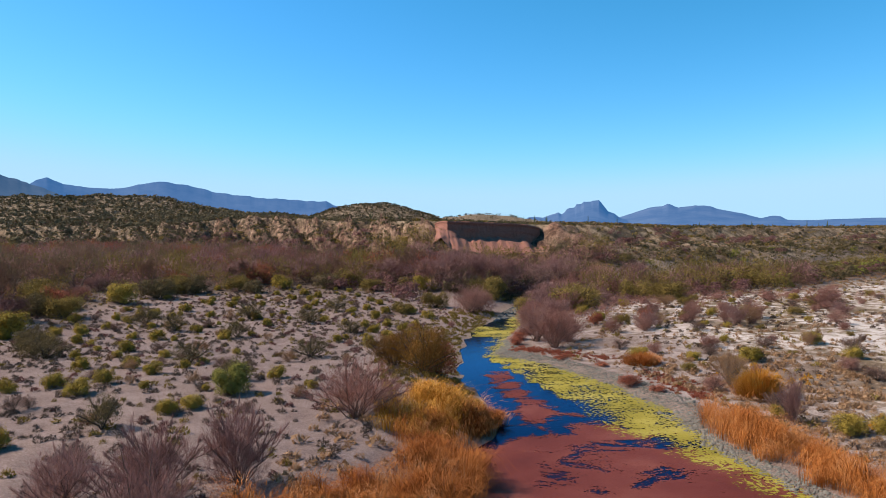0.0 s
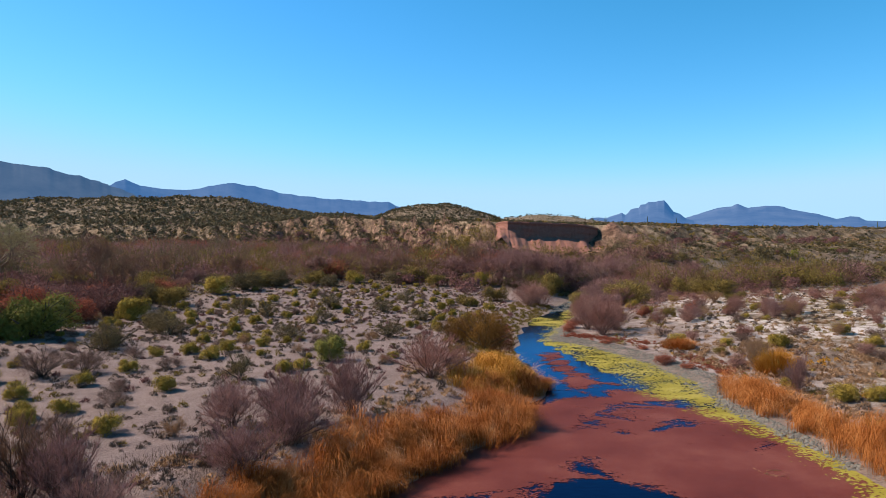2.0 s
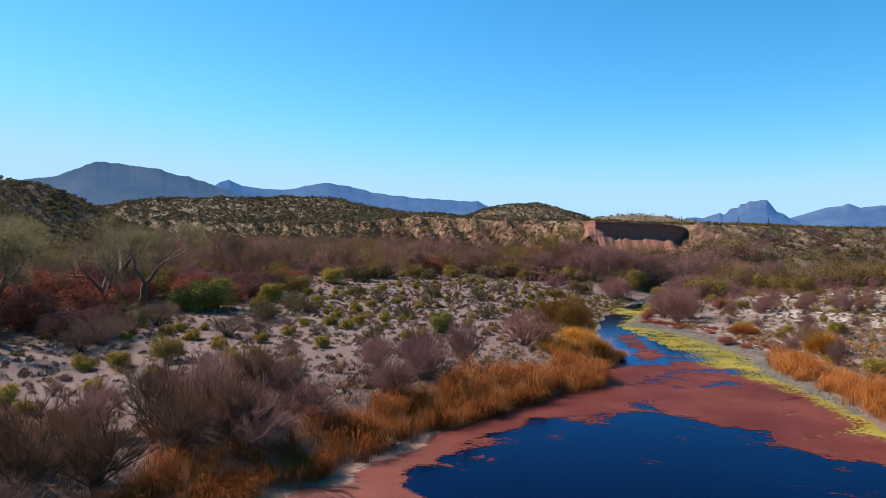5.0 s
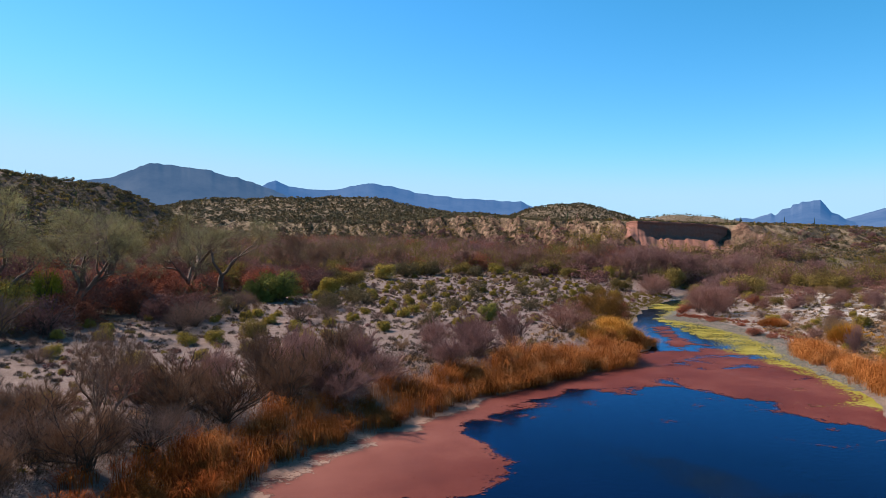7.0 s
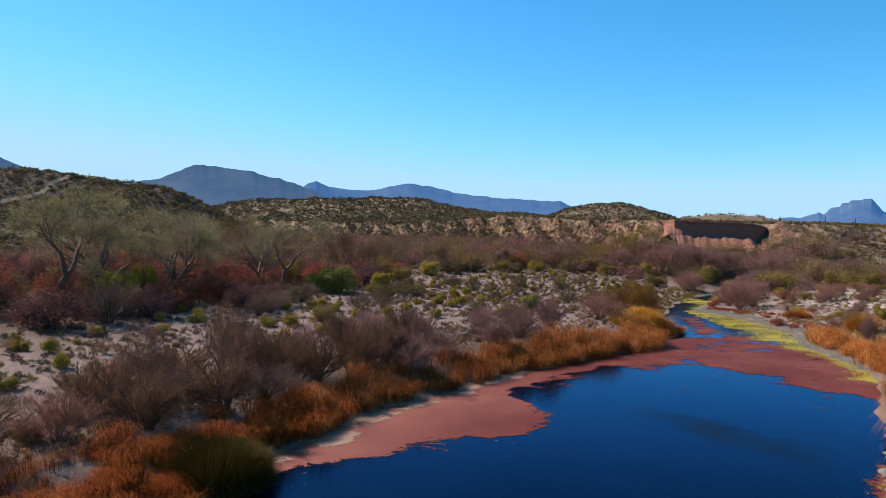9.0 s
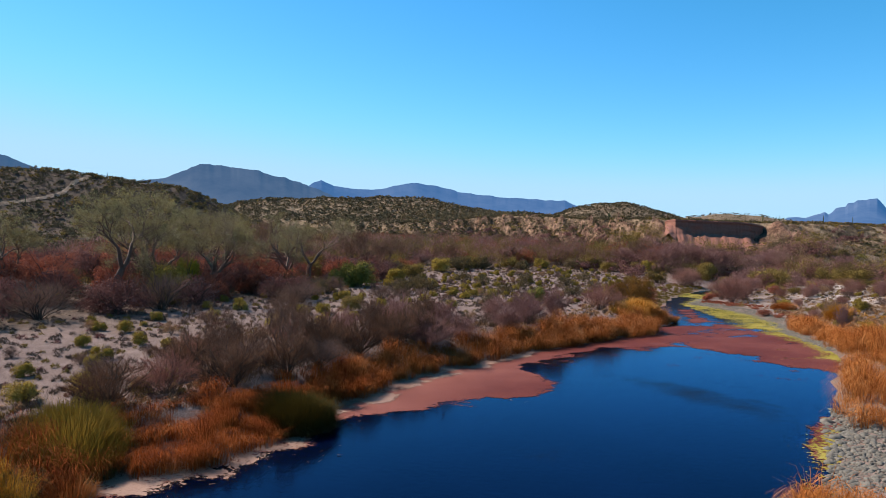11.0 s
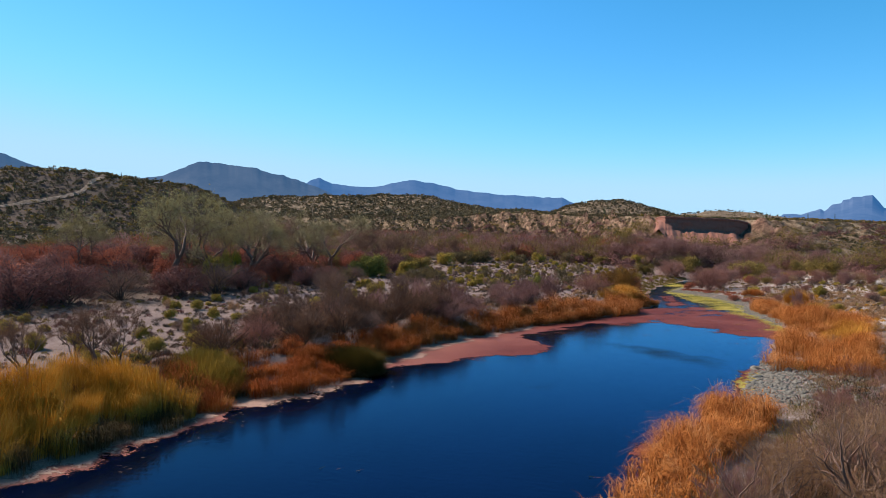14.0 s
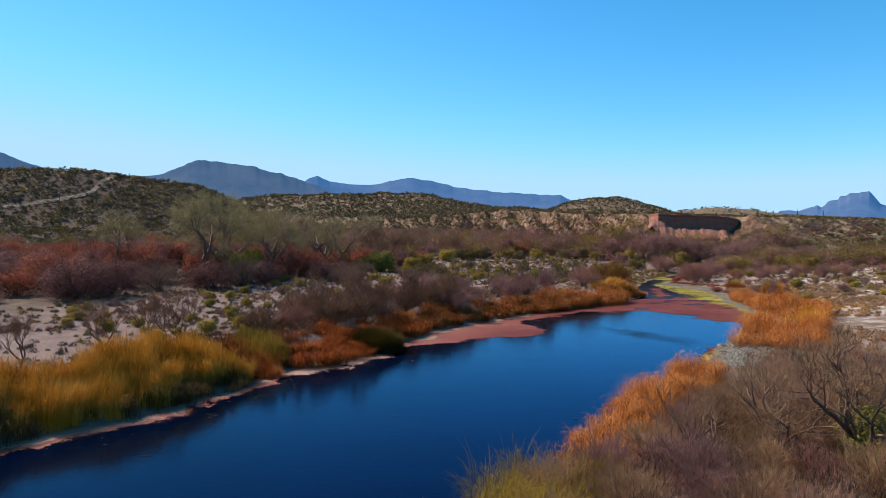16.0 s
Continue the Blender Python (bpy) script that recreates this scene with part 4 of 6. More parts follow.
def bush_meshes(name, stems, radius, twigs, leaves, up, twig_len, twig_w, leaf, mat, bark, crook=0.10, open_=0.25, seed=0, stem_r=0.018, low=0.3, dome=0.65):
    """A bush one metre high: a vase of stems with fine twigs, inside a lumpy dome of more twigs and leaves."""
    global rng
    keep, rng = rng, np.random.default_rng(seed)
    wood, foliage = Bits(), Bits()
    lines = []
    for _ in range(stems):
        a = rng.uniform(0, 2 * np.pi)
        r = radius * math.sqrt(rng.uniform(0.02, 1))
        top = (1 - 0.55 * (r / radius) ** 2) * rng.uniform(0.7, 0.98)
        t = np.linspace(0, 1, 5)[:, None]
        end = np.array((math.cos(a) * r, math.sin(a) * r))
        xy = end * t ** 1.15 + rng.normal(0, crook * 0.6, (5, 2)) * np.sin(np.pi * t * 0.9) + rng.normal(0, 0.03, 2)
        line = np.concatenate([xy, top * t ** 0.9 - 0.03 * (t == 0)], 1)
        lines.append(line)
        wood.tube(line, stem_r * np.linspace(1, 0.25, 5) * rng.uniform(0.6, 1.2), 4)
        for _ in range(2):
            k = rng.uniform(0.35, 0.75)
            p = np.array([np.interp(k * 4, range(5), line[:, c]) for c in range(3)])
            w = unit(np.array((*(end * 0.8 + rng.normal(0, 0.35, 2)), rng.uniform(0.2, 0.8)))) * rng.uniform(0.2, 0.38)
            sub = np.stack([p, p + w * 0.5 + rng.normal(0, 0.02, 3), p + w])
            wood.tube(sub, stem_r * np.array((0.5, 0.35, 0.15)), 3)
            lines.append(np.array([np.interp(np.linspace(0, 2, 5), range(3), sub[:, c]) for c in range(3)]).T)
    lines = np.array(lines)
    which = rng.integers(0, len(lines), twigs)
    t = low + (1 - low) * rng.random(twigs) ** 0.8
    f = t * 4
    i = np.minimum(f.astype(int), 3)
    g = (f - i)[:, None]
    p = lines[which, i] * (1 - g) + lines[which, i + 1] * g
    d = unit(lines[which, i + 1] - lines[which, i])
    out = unit(p * (1, 1, 0.3)) * open_
    w = unit(d * 0.6 + out + rng.normal(0, 0.42, (twigs, 3)) + np.array((0, 0, up))) * (twig_len * rng.uniform(0.5, 1.3, (twigs, 1)))
    # the dome: plumes of twigs over rounded lobes
    m = int(twigs * dome)
    q, u = lobed(1, m, 14 if leaf else 18, 1.0, 0.12)
    deep = rng.random((m, 1)) ** 2.2
    p[:m] = q * (radius, radius, 0.93) * (1 - 0.35 * deep) + rng.normal(0, 0.012, (m, 3))
    w[:m] = unit(unit(u) * 0.75 + unit(p[:m] + 1e-4) * 0.5 + rng.normal(0, 0.30, (m, 3)) + np.array((0, 0, up * 0.75))) * (twig_len * rng.uniform(0.35, 1.0, (m, 1)))
    foliage.spikes(p, w, twig_w * rng.uniform(0.6, 1.4, twigs))
    if leaves:
        q, u = lobed(1, leaves, 14, 0.9, 0.10)
        foliage.leaves(q * (radius, radius, 0.97) + rng.normal(0, 0.015, (leaves, 3)), leaf * rng.uniform(0.6, 1.4, leaves), u)
    rng = keep
    return wood.mesh(name + "_wood", M[bark], True), foliage.mesh(name + "_twigs", M[mat])


def tree_meshes(name, seed, mat, bark, trunk=0.045, fork=0.22, spread=0.75, levels=5, twigs=2600, leaves=900, leaf=0.03, twig_len=0.09, twig_w=0.003, lean=0.0, min_r=0.0022, kids=(2, 3), stems=1):
    """A spreading tree one metre high, forking from a short trunk."""
    global rng
    keep, rng = rng, np.random.default_rng(seed)
    wood, crown = Bits(), Bits()
    ends = []

    def limb(p, way, length, r, level):
        n = 4
        pts, q, w = [p], p, way
        for _ in range(n):
            w = unit(w + rng.normal(0, 0.16, 3) + np.array((0, 0, 0.05)))
            q = q + w * length / n
            pts.append(q)
        taper = 0.62
        wood.tube(np.array(pts), np.linspace(r, max(r * taper, min_r), n + 1), 6 if level < 2 else 4 if level < 4 else 3)
        if level >= 2:
            for k in range(1, n + 1):
                ends.append((pts[k], unit(pts[k] - pts[k - 1])))
        if level >= levels:
            return
        for c in range(rng.integers(kids[0], kids[1] + 1)):
            a = rng.normal(0, 1, 3)
            side = unit(np.cross(w, a))
            nw = unit(w * rng.uniform(0.5, 0.9) + side * spread * rng.uniform(0.5, 1.1) + np.array((0, 0, 0.12)))
            at = pts[-1] if c < 2 else pts[rng.integers(2, n)]
            limb(at, nw, length * rng.uniform(0.62, 0.85), r * taper * rng.uniform(0.75, 0.95), level + 1)

    for k in range(stems):
        a = 6.28 * k / stems + seed
        tilt = 0.0 if stems == 1 else rng.uniform(0.35, 0.75)
        limb(np.array((0.01 * math.cos(a), 0.01 * math.sin(a), -0.03)), unit(np.array((lean + tilt * math.cos(a), 0.05 + tilt * math.sin(a), 1.0))), fork + 0.03, trunk * rng.uniform(0.75, 1.0), 0 if stems == 1 else 1)
    pts = np.array([e[0] for e in ends])
    way = np.array([e[1] for e in ends])
    k = rng.integers(0, len(pts), twigs)
    w = unit(way[k] * 0.7 + rng.normal(0, 0.5, (twigs, 3)) + np.array((0, 0, 0.12))) * twig_len * rng.uniform(0.5, 1.5, (twigs, 1))
    b = pts[k] + rng.normal(0, 0.012, (twigs, 3))
    crown.spikes(b, w, twig_w * rng.uniform(0.6, 1.4, twigs))
    if leaves:
        j = rng.integers(0, twigs, leaves)
        crown.leaves(b[j] + w[j] * rng.uniform(0.3, 1.1, (leaves, 1)), leaf * rng.uniform(0.5, 1.4, leaves))
    rng = keep
    a, c = wood.mesh(name + "_trunk", M[bark], True), crown.mesh(name + "_crown", M[mat])
    top = max(v.co.z for v in c.vertices)
    for me in (a, c):
        me.transform(Matrix.Scale(1 / top, 4))
    return a, c


def plant(name, meshes, x, y, h, wide=1.0, label="", category="bush", group="", names=("wood", "foliage"), turn=None, sink=0.04):
    z = float(land(np.array([x]), np.array([y]))[0])
    e = new(name)
    e.empty_display_size = 0.2
    a = rng.uniform(0, 360) if turn is None else turn
    e.matrix_world = pose(x, y, z - sink, rng.uniform(-3, 3), rng.uniform(-3, 3), a) @ Matrix.Diagonal((h * wide, h * wide, h, 1))
    tagged(e, label, category, group)
    for n, me in zip(names, meshes):
        part(n, me, e)
    return e


def scatter(n, x0, x1, y0, y1, min_d=2.0, min_gap=0.0, side=None):
    """Random places on dry ground, away from the water."""
    x, y = rng.uniform(x0, x1, n), rng.uniform(y0, y1, n)
    d, right = shore(x, y)
    ok = d > min_d
    if side is not None:
        ok &= right == side
    x, y = x[ok], y[ok]
    if min_gap:
        kept = []
        for p in zip(x, y):
            if all((p[0] - q[0]) ** 2 + (p[1] - q[1]) ** 2 > min_gap ** 2 for q in kept):
                kept.append(p)
        x, y = np.array(kept).T
    return x, y


# stems, radius, twigs, leaves, upward, twig length, twig width, leaf, foliage, bark, crook; open, stem radius, lowest twig, dome share
def spec(stems, radius, twigs, leaves, up, ln, w, leaf, mat, bark, stem_r=0.012, low=0.05, dome=0.65):
    return (stems, radius, twigs, leaves, up, ln, w, leaf, mat, bark, 0.08, 0.2, stem_r, low, dome)


def family(name, count, seed, *a, **k):
    sp = spec(*a, **k)
    return [bush_meshes(name, *sp[:12], seed + i, *sp[12:]) for i in range(count)]


FULL = family("tamarisk_full", 4, 300, 26, 0.62, 15000, 0, 0.75, 0.095, 0.0030, 0, "twig_brown", "bark_dark", 0.011, 0.15, 0.6)
FULL_ROSE = family("tamarisk_full_rose", 3, 310, 24, 0.68, 13000, 0, 0.7, 0.095, 0.0032, 0, "twig_rose", "bark_twig", 0.010, 0.1, 0.65)
FULL_MAUVE = family("tamarisk_full_mauve", 3, 315, 24, 0.64, 15000, 0, 0.8, 0.10, 0.0030, 0, "twig_mauve", "bark_twig", 0.010, 0.15, 0.6)
FULL_GREY = family("brush_full", 2, 320, 24, 0.75, 12000, 500, 0.5, 0.10, 0.0024, 0.012, "twig_grey", "bark_dark", 0.012, 0.1, 0.65)
FULL_TAN = family("brush_full_tan", 3, 330, 22, 0.68, 8000, 0, 0.65, 0.11, 0.0036, 0, "twig_tan", "bark_twig", 0.010, 0.1, 0.65)
TAM = family("tamarisk", 4, 100, 22, 0.66, 4600, 1500, 0.6, 0.11, 0.0055, 0.030, "twig_mauve", "bark_twig", 0.012, 0.06, 0.75)
ROSE = family("tamarisk_rose", 3, 110, 22, 0.68, 4600, 1500, 0.55, 0.12, 0.0055, 0.030, "twig_rose", "bark_twig", 0.012, 0.06, 0.75)
GREY = family("grey_bush", 3, 120, 16, 0.75, 4500, 900, 0.4, 0.12, 0.005, 0.03, "twig_grey", "bark_dark", 0.014, 0.08, 0.75)
TAN = family("tan_bush", 3, 130, 16, 0.6, 4500, 0, 0.7, 0.15, 0.005, 0, "twig_tan", "bark_grey", 0.012, 0.1, 0.5)
MESQ = family("mesquite", 3, 140, 8, 0.85, 3000, 2600, 0.25, 0.12, 0.005, 0.030, "leaf_dark", "bark_dark", 0.030, 0.4, 0.35)
LIME = family("creosote", 4, 150, 16, 0.66, 2600, 4200, 0.45, 0.085, 0.006, 0.038, "leaf_lime", "bark_dark", 0.012, 0.2, 0.7)
PALO = family("palo_verde", 2, 160, 12, 0.82, 3000, 8000, 0.3, 0.10, 0.005, 0.036, "leaf_green", "bark_dark", 0.022, 0.15, 0.75)
OLIVE = family("olive_bush", 3, 170, 16, 0.76, 3200, 4200, 0.4, 0.10, 0.006, 0.034, "leaf_olive", "bark_dark", 0.014, 0.12, 0.7)
RUST = family("rust_bush", 3, 180, 16, 0.75, 3400, 3400, 0.45, 0.10, 0.006, 0.032, "leaf_rust", "bark_dark", 0.013, 0.12, 0.7)
DARK = family("dark_bush", 2, 190, 14, 0.85, 3000, 4400, 0.3, 0.10, 0.006, 0.034, "leaf_dark", "bark_dark", 0.016, 0.1, 0.75)
BROWN = family("olive_brown_bush", 2, 196, 18, 0.72, 9000, 6000, 0.45, 0.10, 0.0035, 0.018, "leaf_brown", "bark_dark", 0.012, 0.1, 0.75)
PLUM = family("thicket_plum", 3, 104, 20, 0.68, 4600, 1700, 0.55, 0.11, 0.0055, 0.032, "twig_plum", "bark_dark", 0.012, 0.06, 0.78)
COT = [tree_meshes("cottonwood", 200 + k, "leaf_haze", "bark_twig", 0.040, 0.26, 0.70, 6, 5600, 1500, 0.010, 0.060, 0.0012, 0.12) for k in range(3)]
SNAG = [tree_meshes("bare_tree", 210 + k, "twig_brown", "bark_twig", 0.024, 0.26, 0.62, 6, 5000, 0, 0, 0.085, 0.0016, 0.05, stems=3) for k in range(3)]
MAUVE_TREE = [tree_meshes("thicket_tree", 230 + k, "twig_mauve", "bark_twig", 0.020, 0.22, 0.7, 6, 6500, 0, 0, 0.10, 0.0024, 0.1, stems=4) for k in range(2)]
NEAR = [tree_meshes("bank_tree", 220 + k, "twig_tan", "bark_twig", 0.036, 0.26, 0.66, 6, 4500, 0, 0, 0.08, 0.0013, 0.15, stems=3) for k in range(3)]

L_TAM = "leafless mauve-brown tamarisk bush with fine upright twigs"
for i, (x, y, h, w) in enumerate([(-7.9, 13.2, 2.4, 1.0), (-6.9, 16.2, 2.7, 0.95), (-5.2, 20.6, 3.3, 0.68), (-7.6, 19.4, 3.0, 0.8), (-1.9, 28.9, 3.0, 1.2),
                                  (-9.9, 18.4, 2.5, 0.95), (-11.5, 4.2, 3.0, 1.1), (-10.4, 8.3, 2.0, 1.3), (-14.7, 3.9, 2.8, 1.0), (-13.0, 6.8, 2.2, 1.0),
                                  (-11.4, 1.3, 2.9, 0.9), (-9.6, 4.3, 2.5, 1.0), (-14.3, -3.0, 2.7, 1.0), (-17.6, -6.7, 2.6, 1.3), (-14.6, -12.1, 2.7, 1.1),
                                  (-13.6, -8.6, 2.8, 1.0), (-12.6, -1.8, 2.9, 0.95), (-16.8, -17.6, 2.4, 1.2), (-17.7, -11.4, 2.8, 1.0), (-15.4, -1.0, 2.8, 1.1)]):
    plant("tamarisk_bush", FULL_ROSE[1] if i == 4 else FULL_MAUVE[i % 3] if i < 8 else FULL[i % 4], x - (1.7 if i > 9 else 0), y + (0.9 if i > 9 else 0), h * (1.0 if i > 5 else 1.06), w * 1.08, L_TAM, "bush", "tamarisk bushes along the left bank")
for i, (x, y, h, w) in enumerate([(-16.2, -8.5, 2.2, 1.3), (-18.6, -9.8, 2.3, 1.2), (-13.2, -6.0, 2.2, 1.1), (-17.5, -1.0, 2.2, 1.3), (-19.5, 0.5, 2.0, 1.3), (-16.6, -14.5, 2.3, 1.2),
                                  (-20.4, -5.0, 2.1, 1.3), (-11.7, 6.3, 2.0, 1.2), (-20.5, -13.5, 1.6, 1.3)]):
    plant("tamarisk_bush", FULL_ROSE[i % 2] if i % 2 else FULL_GREY[i % 2], x - 1.5, y + 0.8, h, w, "tangled grey-brown leafless bush on the river bank", "bush", "tamarisk bushes along the left bank")
for i, (x, y, h, w) in enumerate([(-12.6, 27.3, 1.9, 0.75), (-25.6, 47.6, 2.3, 1.1), (-25.5, 37.8, 2.4, 0.8), (-27.1, 49.1, 2.3, 0.9), (-25.2, 36.3, 2.2, 0.85),
                                  (-28.7, 52.4, 2.4, 0.9), (-9.5, 38, 1.8, 0.9), (-6.5, 47, 2.0, 0.9), (-14.5, 45, 1.9, 1.0), (-31, 26, 2.6, 1.0), (-36, 30, 3.0, 1.0), (-22, 64, 2.2, 0.9), (-15, 60, 2.0, 0.9), (-10, 70, 2.2, 1.0), (-17, 74, 2.3, 1.0), (-26, 68, 2.4, 1.0), (-5, 62, 1.9, 0.9), (-8, 80, 2.2, 1.0)]):
    plant("mesquite_bush", MESQ[i % 3], x, y, h, w, "small dark spreading mesquite on sandy ground", "bush", "mesquites on the terrace")
for i, (x, y, h, w) in enumerate([(-33.2, 40.6, 4.2, 0.95), (-34.2, 44.6, 3.8, 0.95), (-34.5, 38.6, 3.0, 0.8), (-8.9, 34.1, 2.1, 0.8)]):
    plant("palo_verde", PALO[i % 2], x, y, h, w, "rounded bright green palo verde on the terrace", "bush", "palo verdes")
for i, (x, y, h, w) in enumerate([(1.4, 40.4, 4.0, 0.85), (-0.4, 42.0, 3.0, 0.9), (3.9, 84.7, 2.8, 1.1), (2.8, 73.6, 1.4, 1.0), (-0.3, 78.2, 2.0, 1.1), (1.8, 58, 0.9, 1.1)]):
    plant("olive_bush", (BROWN[i] if i < 2 else OLIVE[i % 3] if i != 3 else LIME[0]), x, y, h, w, "dense olive-brown bush beside the stream" if i < 2 else "rounded olive bush beside the stream", "bush", "bushes by the stream")
for i, (x, y, h, w) in enumerate([(8.0, 78.6, 3.8, 1.0), (9.4, 81.5, 3.3, 1.1), (12.5, 100, 5.6, 1.1), (8.5, 99, 4.6, 1.1), (4.5, 103, 5.0, 1.1), (20.5, 92, 4.4, 1.2), (24.0, 101, 5.0, 1.2), (18.2, 84, 3.6, 1.2), (28, 108, 4.6, 1.2), (16.4, 79, 2.8, 1.2),
                                  (14.6, 73, 2.6, 1.3), (17.5, 75.5, 2.8, 1.2), (33, 112, 4.6, 1.2), (40, 114, 4.2, 1.3), (20, 80, 3.0, 1.2), (25, 88, 3.4, 1.2), (30, 96, 3.6, 1.3), (37, 103, 3.6, 1.3)]):
    plant("tamarisk_bush", (FULL_ROSE, ROSE, TAM)[min(i, 2) if i < 2 else 1 + i % 2][i % 3], x, y, h, w, "leafless mauve bush leaning over the upper stream", "bush", "bushes by the stream")
BRIGHT = family("bright_bush", 1, 195, 14, 0.6, 3000, 6500, 0.35, 0.12, 0.005, 0.03, "leaf_bright", "bark_dark", 0.02, 0.15, 0.75)[0]
plant("bright_bush", BRIGHT, -40.5, 17.5, 5.0, 0.5, "bright lime-green young tree in the wood", "bush")
plant("bright_bush", LIME[1], -39.0, 12.5, 4.6, 0.7, "yellow-leaved bush in the wood", "bush")
for i, (x, y, h, w) in enumerate([(13.4, 71.5, 2.2, 1.0), (15.2, 82, 2.8, 1.0), (17.4, 88.6, 3.2, 1.0)]):
    plant("stream_bush", (ROSE, OLIVE, TAM)[i % 3][i % 3], x, y, h, w, ("dusty rose bush crowding the upper stream", "olive bush crowding the upper stream", "mauve leafless bush crowding the upper stream")[i % 3], "bush", "bushes by the stream")
for x, y, h in ((9.9, 56.0, 0.9), (10.6, 58.8, 1.1), (11.6, 61.5, 0.9)):
    plant("rust_bush", RUST[0], x, y, h, 1.5, "low rust-red dry brush on gravel", "bush", "red brush on the bar")
plant("rust_bush", RUST[1], 2.6, 42.5, 3.0, 0.8, "reddish-brown bush beside the stream", "bush", "bushes by the stream")
for i, (x, y, h, w) in enumerate([(12.6, 53.4, 3.8, 0.85), (11.9, 57.5, 3.8, 0.9), (14.4, 56.0, 3.4, 0.9), (13.2, 62, 3.0, 1.0), (15.2, 66, 2.6, 1.1), (30.6, 68.5, 2.2, 0.8), (31.3, 62.4, 2.4, 0.8), (19.4, 29.9, 2.8, 0.45),
                                  (22.5, 60, 1.6, 1.0), (36, 66, 2.3, 1.0), (27.5, 72, 2.0, 1.0), (41, 60, 1.8, 1.1)]):
    plant("tamarisk_bush", (FULL_ROSE if i != 7 else FULL_MAUVE)[i % 2], x, y, h, w, "dusty rose leafless tamarisk on the gravel bar", "bush", "tamarisks on the gravel bar")
for i, (x, y, h, w) in enumerate([(19.4, 59.8, 1.9, 0.8), (23.2, 61.0, 2.2, 0.95), (24.8, 62.2, 1.7, 0.9), (28.5, 63.5, 2.5, 0.8), (31.4, 60.4, 2.6, 0.85), (33.2, 61.4, 2.3, 0.9), (47.3, 72.5, 2.6, 1.2), (45.2, 66.0, 1.8, 1.3),
                                  (31.2, 77.1, 2.0, 1.2), (52.0, 78.0, 2.4, 1.2), (20.6, 39.3, 2.3, 0.75), (21.8, 40.6, 1.6, 0.9), (31.6, 49.0, 1.3, 1.1)]):
    plant("tamarisk_bush", (FULL_ROSE, FULL_MAUVE, FULL_TAN)[i % 3 if i < 10 else 2][i % 3], x, y, h, w, ("dusty rose leafless tamarisk on the gravel bar", "mauve leafless tamarisk on the gravel bar", "tan leafless shrub on the gravel bar")[i % 3 if i < 10 else 2], "bush", "tamarisks on the gravel bar")
for i, (x, y, h, w) in enumerate([(24.3, 64.6, 2.0, 0.8), (19.5, 66, 1.6, 0.9), (14.3, 39.2, 1.0, 1.3), (15.4, 37.2, 0.6, 1.6), (12.0, 48.5, 0.5, 2.2), (14.2, 45.2, 0.45, 2.2)]):
    plant("rust_bush", RUST[i % 3], x, y, h, w, "low rust-red dry brush on gravel", "bush", "red brush on the bar")
for i, (x, y, h, w) in enumerate([(19.9, 37.6, 2.2, 0.35), (25, 44, 1.2, 0.8), (33, 40, 1.3, 0.9), (16.5, 3, 1.2, 1.0)]):
    plant("tan_bush", TAN[i % 2], x, y, h, w, "thin tan leafless shrub on the gravel bar", "bush", "tan shrubs on the bar")
for i, (x, y, h, w) in enumerate([(20.0, 34.5, 1.6, 0.75), (20.8, 27.6, 1.3, 1.2), (22.4, 27.4, 1.2, 1.2)]):
    plant("creosote_bush", LIME[i % 4], x, y, h, w, "yellowish-green shrub among dry grass", "bush", "creosote bushes")
for i, (x, y, h, w) in enumerate([(-42.8, 10.6, 10.0, 0.95), (-39.5, 19.0, 8.2, 1.0), (-41.4, 22.2, 8.4, 1.0), (-39.7, 40.2, 8.0, 1.1), (-45.0, 46.5, 9.0, 1.1), (-50.5, 22, 8.0, 1.0), (-47, 33, 8.6, 1.0), (-41.0, 15.2, 7.4, 1.0), (-43.5, 27.0, 8.2, 1.0), (-45.5, 18.0, 8.0, 1.0), (-38.6, 33.0, 7.0, 0.9), (-48.0, 4.0, 7.5, 1.0)]):
    plant("cottonwood_tree", COT[i % 3], x, y, h * 1.12, w * 1.15, "old cottonwood with crooked limbs and thin pale-green crown", "tree", "cottonwoods", ("trunk", "crown"))
for i, (x, y, h, w) in enumerate([(-57, 60, 9.5, 0.9), (-60, 76, 9, 0.9), (-52, 84, 9, 0.8), (-44, 92, 8, 0.8), (-41.5, 69, 8.5, 0.8), (-36, 98, 6.0, 1.0), (-27, 108, 5.5, 1.1), (-13, 112, 5.5, 1.1), (-48, 70, 6.5, 1.0), (-20, 116, 6, 1.1), (2, 110, 6, 1.2)]):
    plant("bare_tree", SNAG[i % 3], x, y, h, w, "leafless dark-limbed tree in the riverside wood", "tree", "bare trees in the wood", ("trunk", "crown"))
for i, (x, y, h, w) in enumerate([(12.0, 104, 7.0, 1.5), (16.8, 104, 6.4, 1.5), (5, 100, 6.0, 1.5), (-3, 108, 5.0, 1.5), (24, 112, 5.6, 1.5), (9, 110, 6.2, 1.5), (-16, 112, 4.8, 1.6), (-26, 110, 4.8, 1.6)]):
    plant("thicket_tree", MAUVE_TREE[i % 2], x, y, h, w, "leafless tree with a hazy mauve crown above the thicket", "tree", "mauve trees in the wood", ("trunk", "crown"))
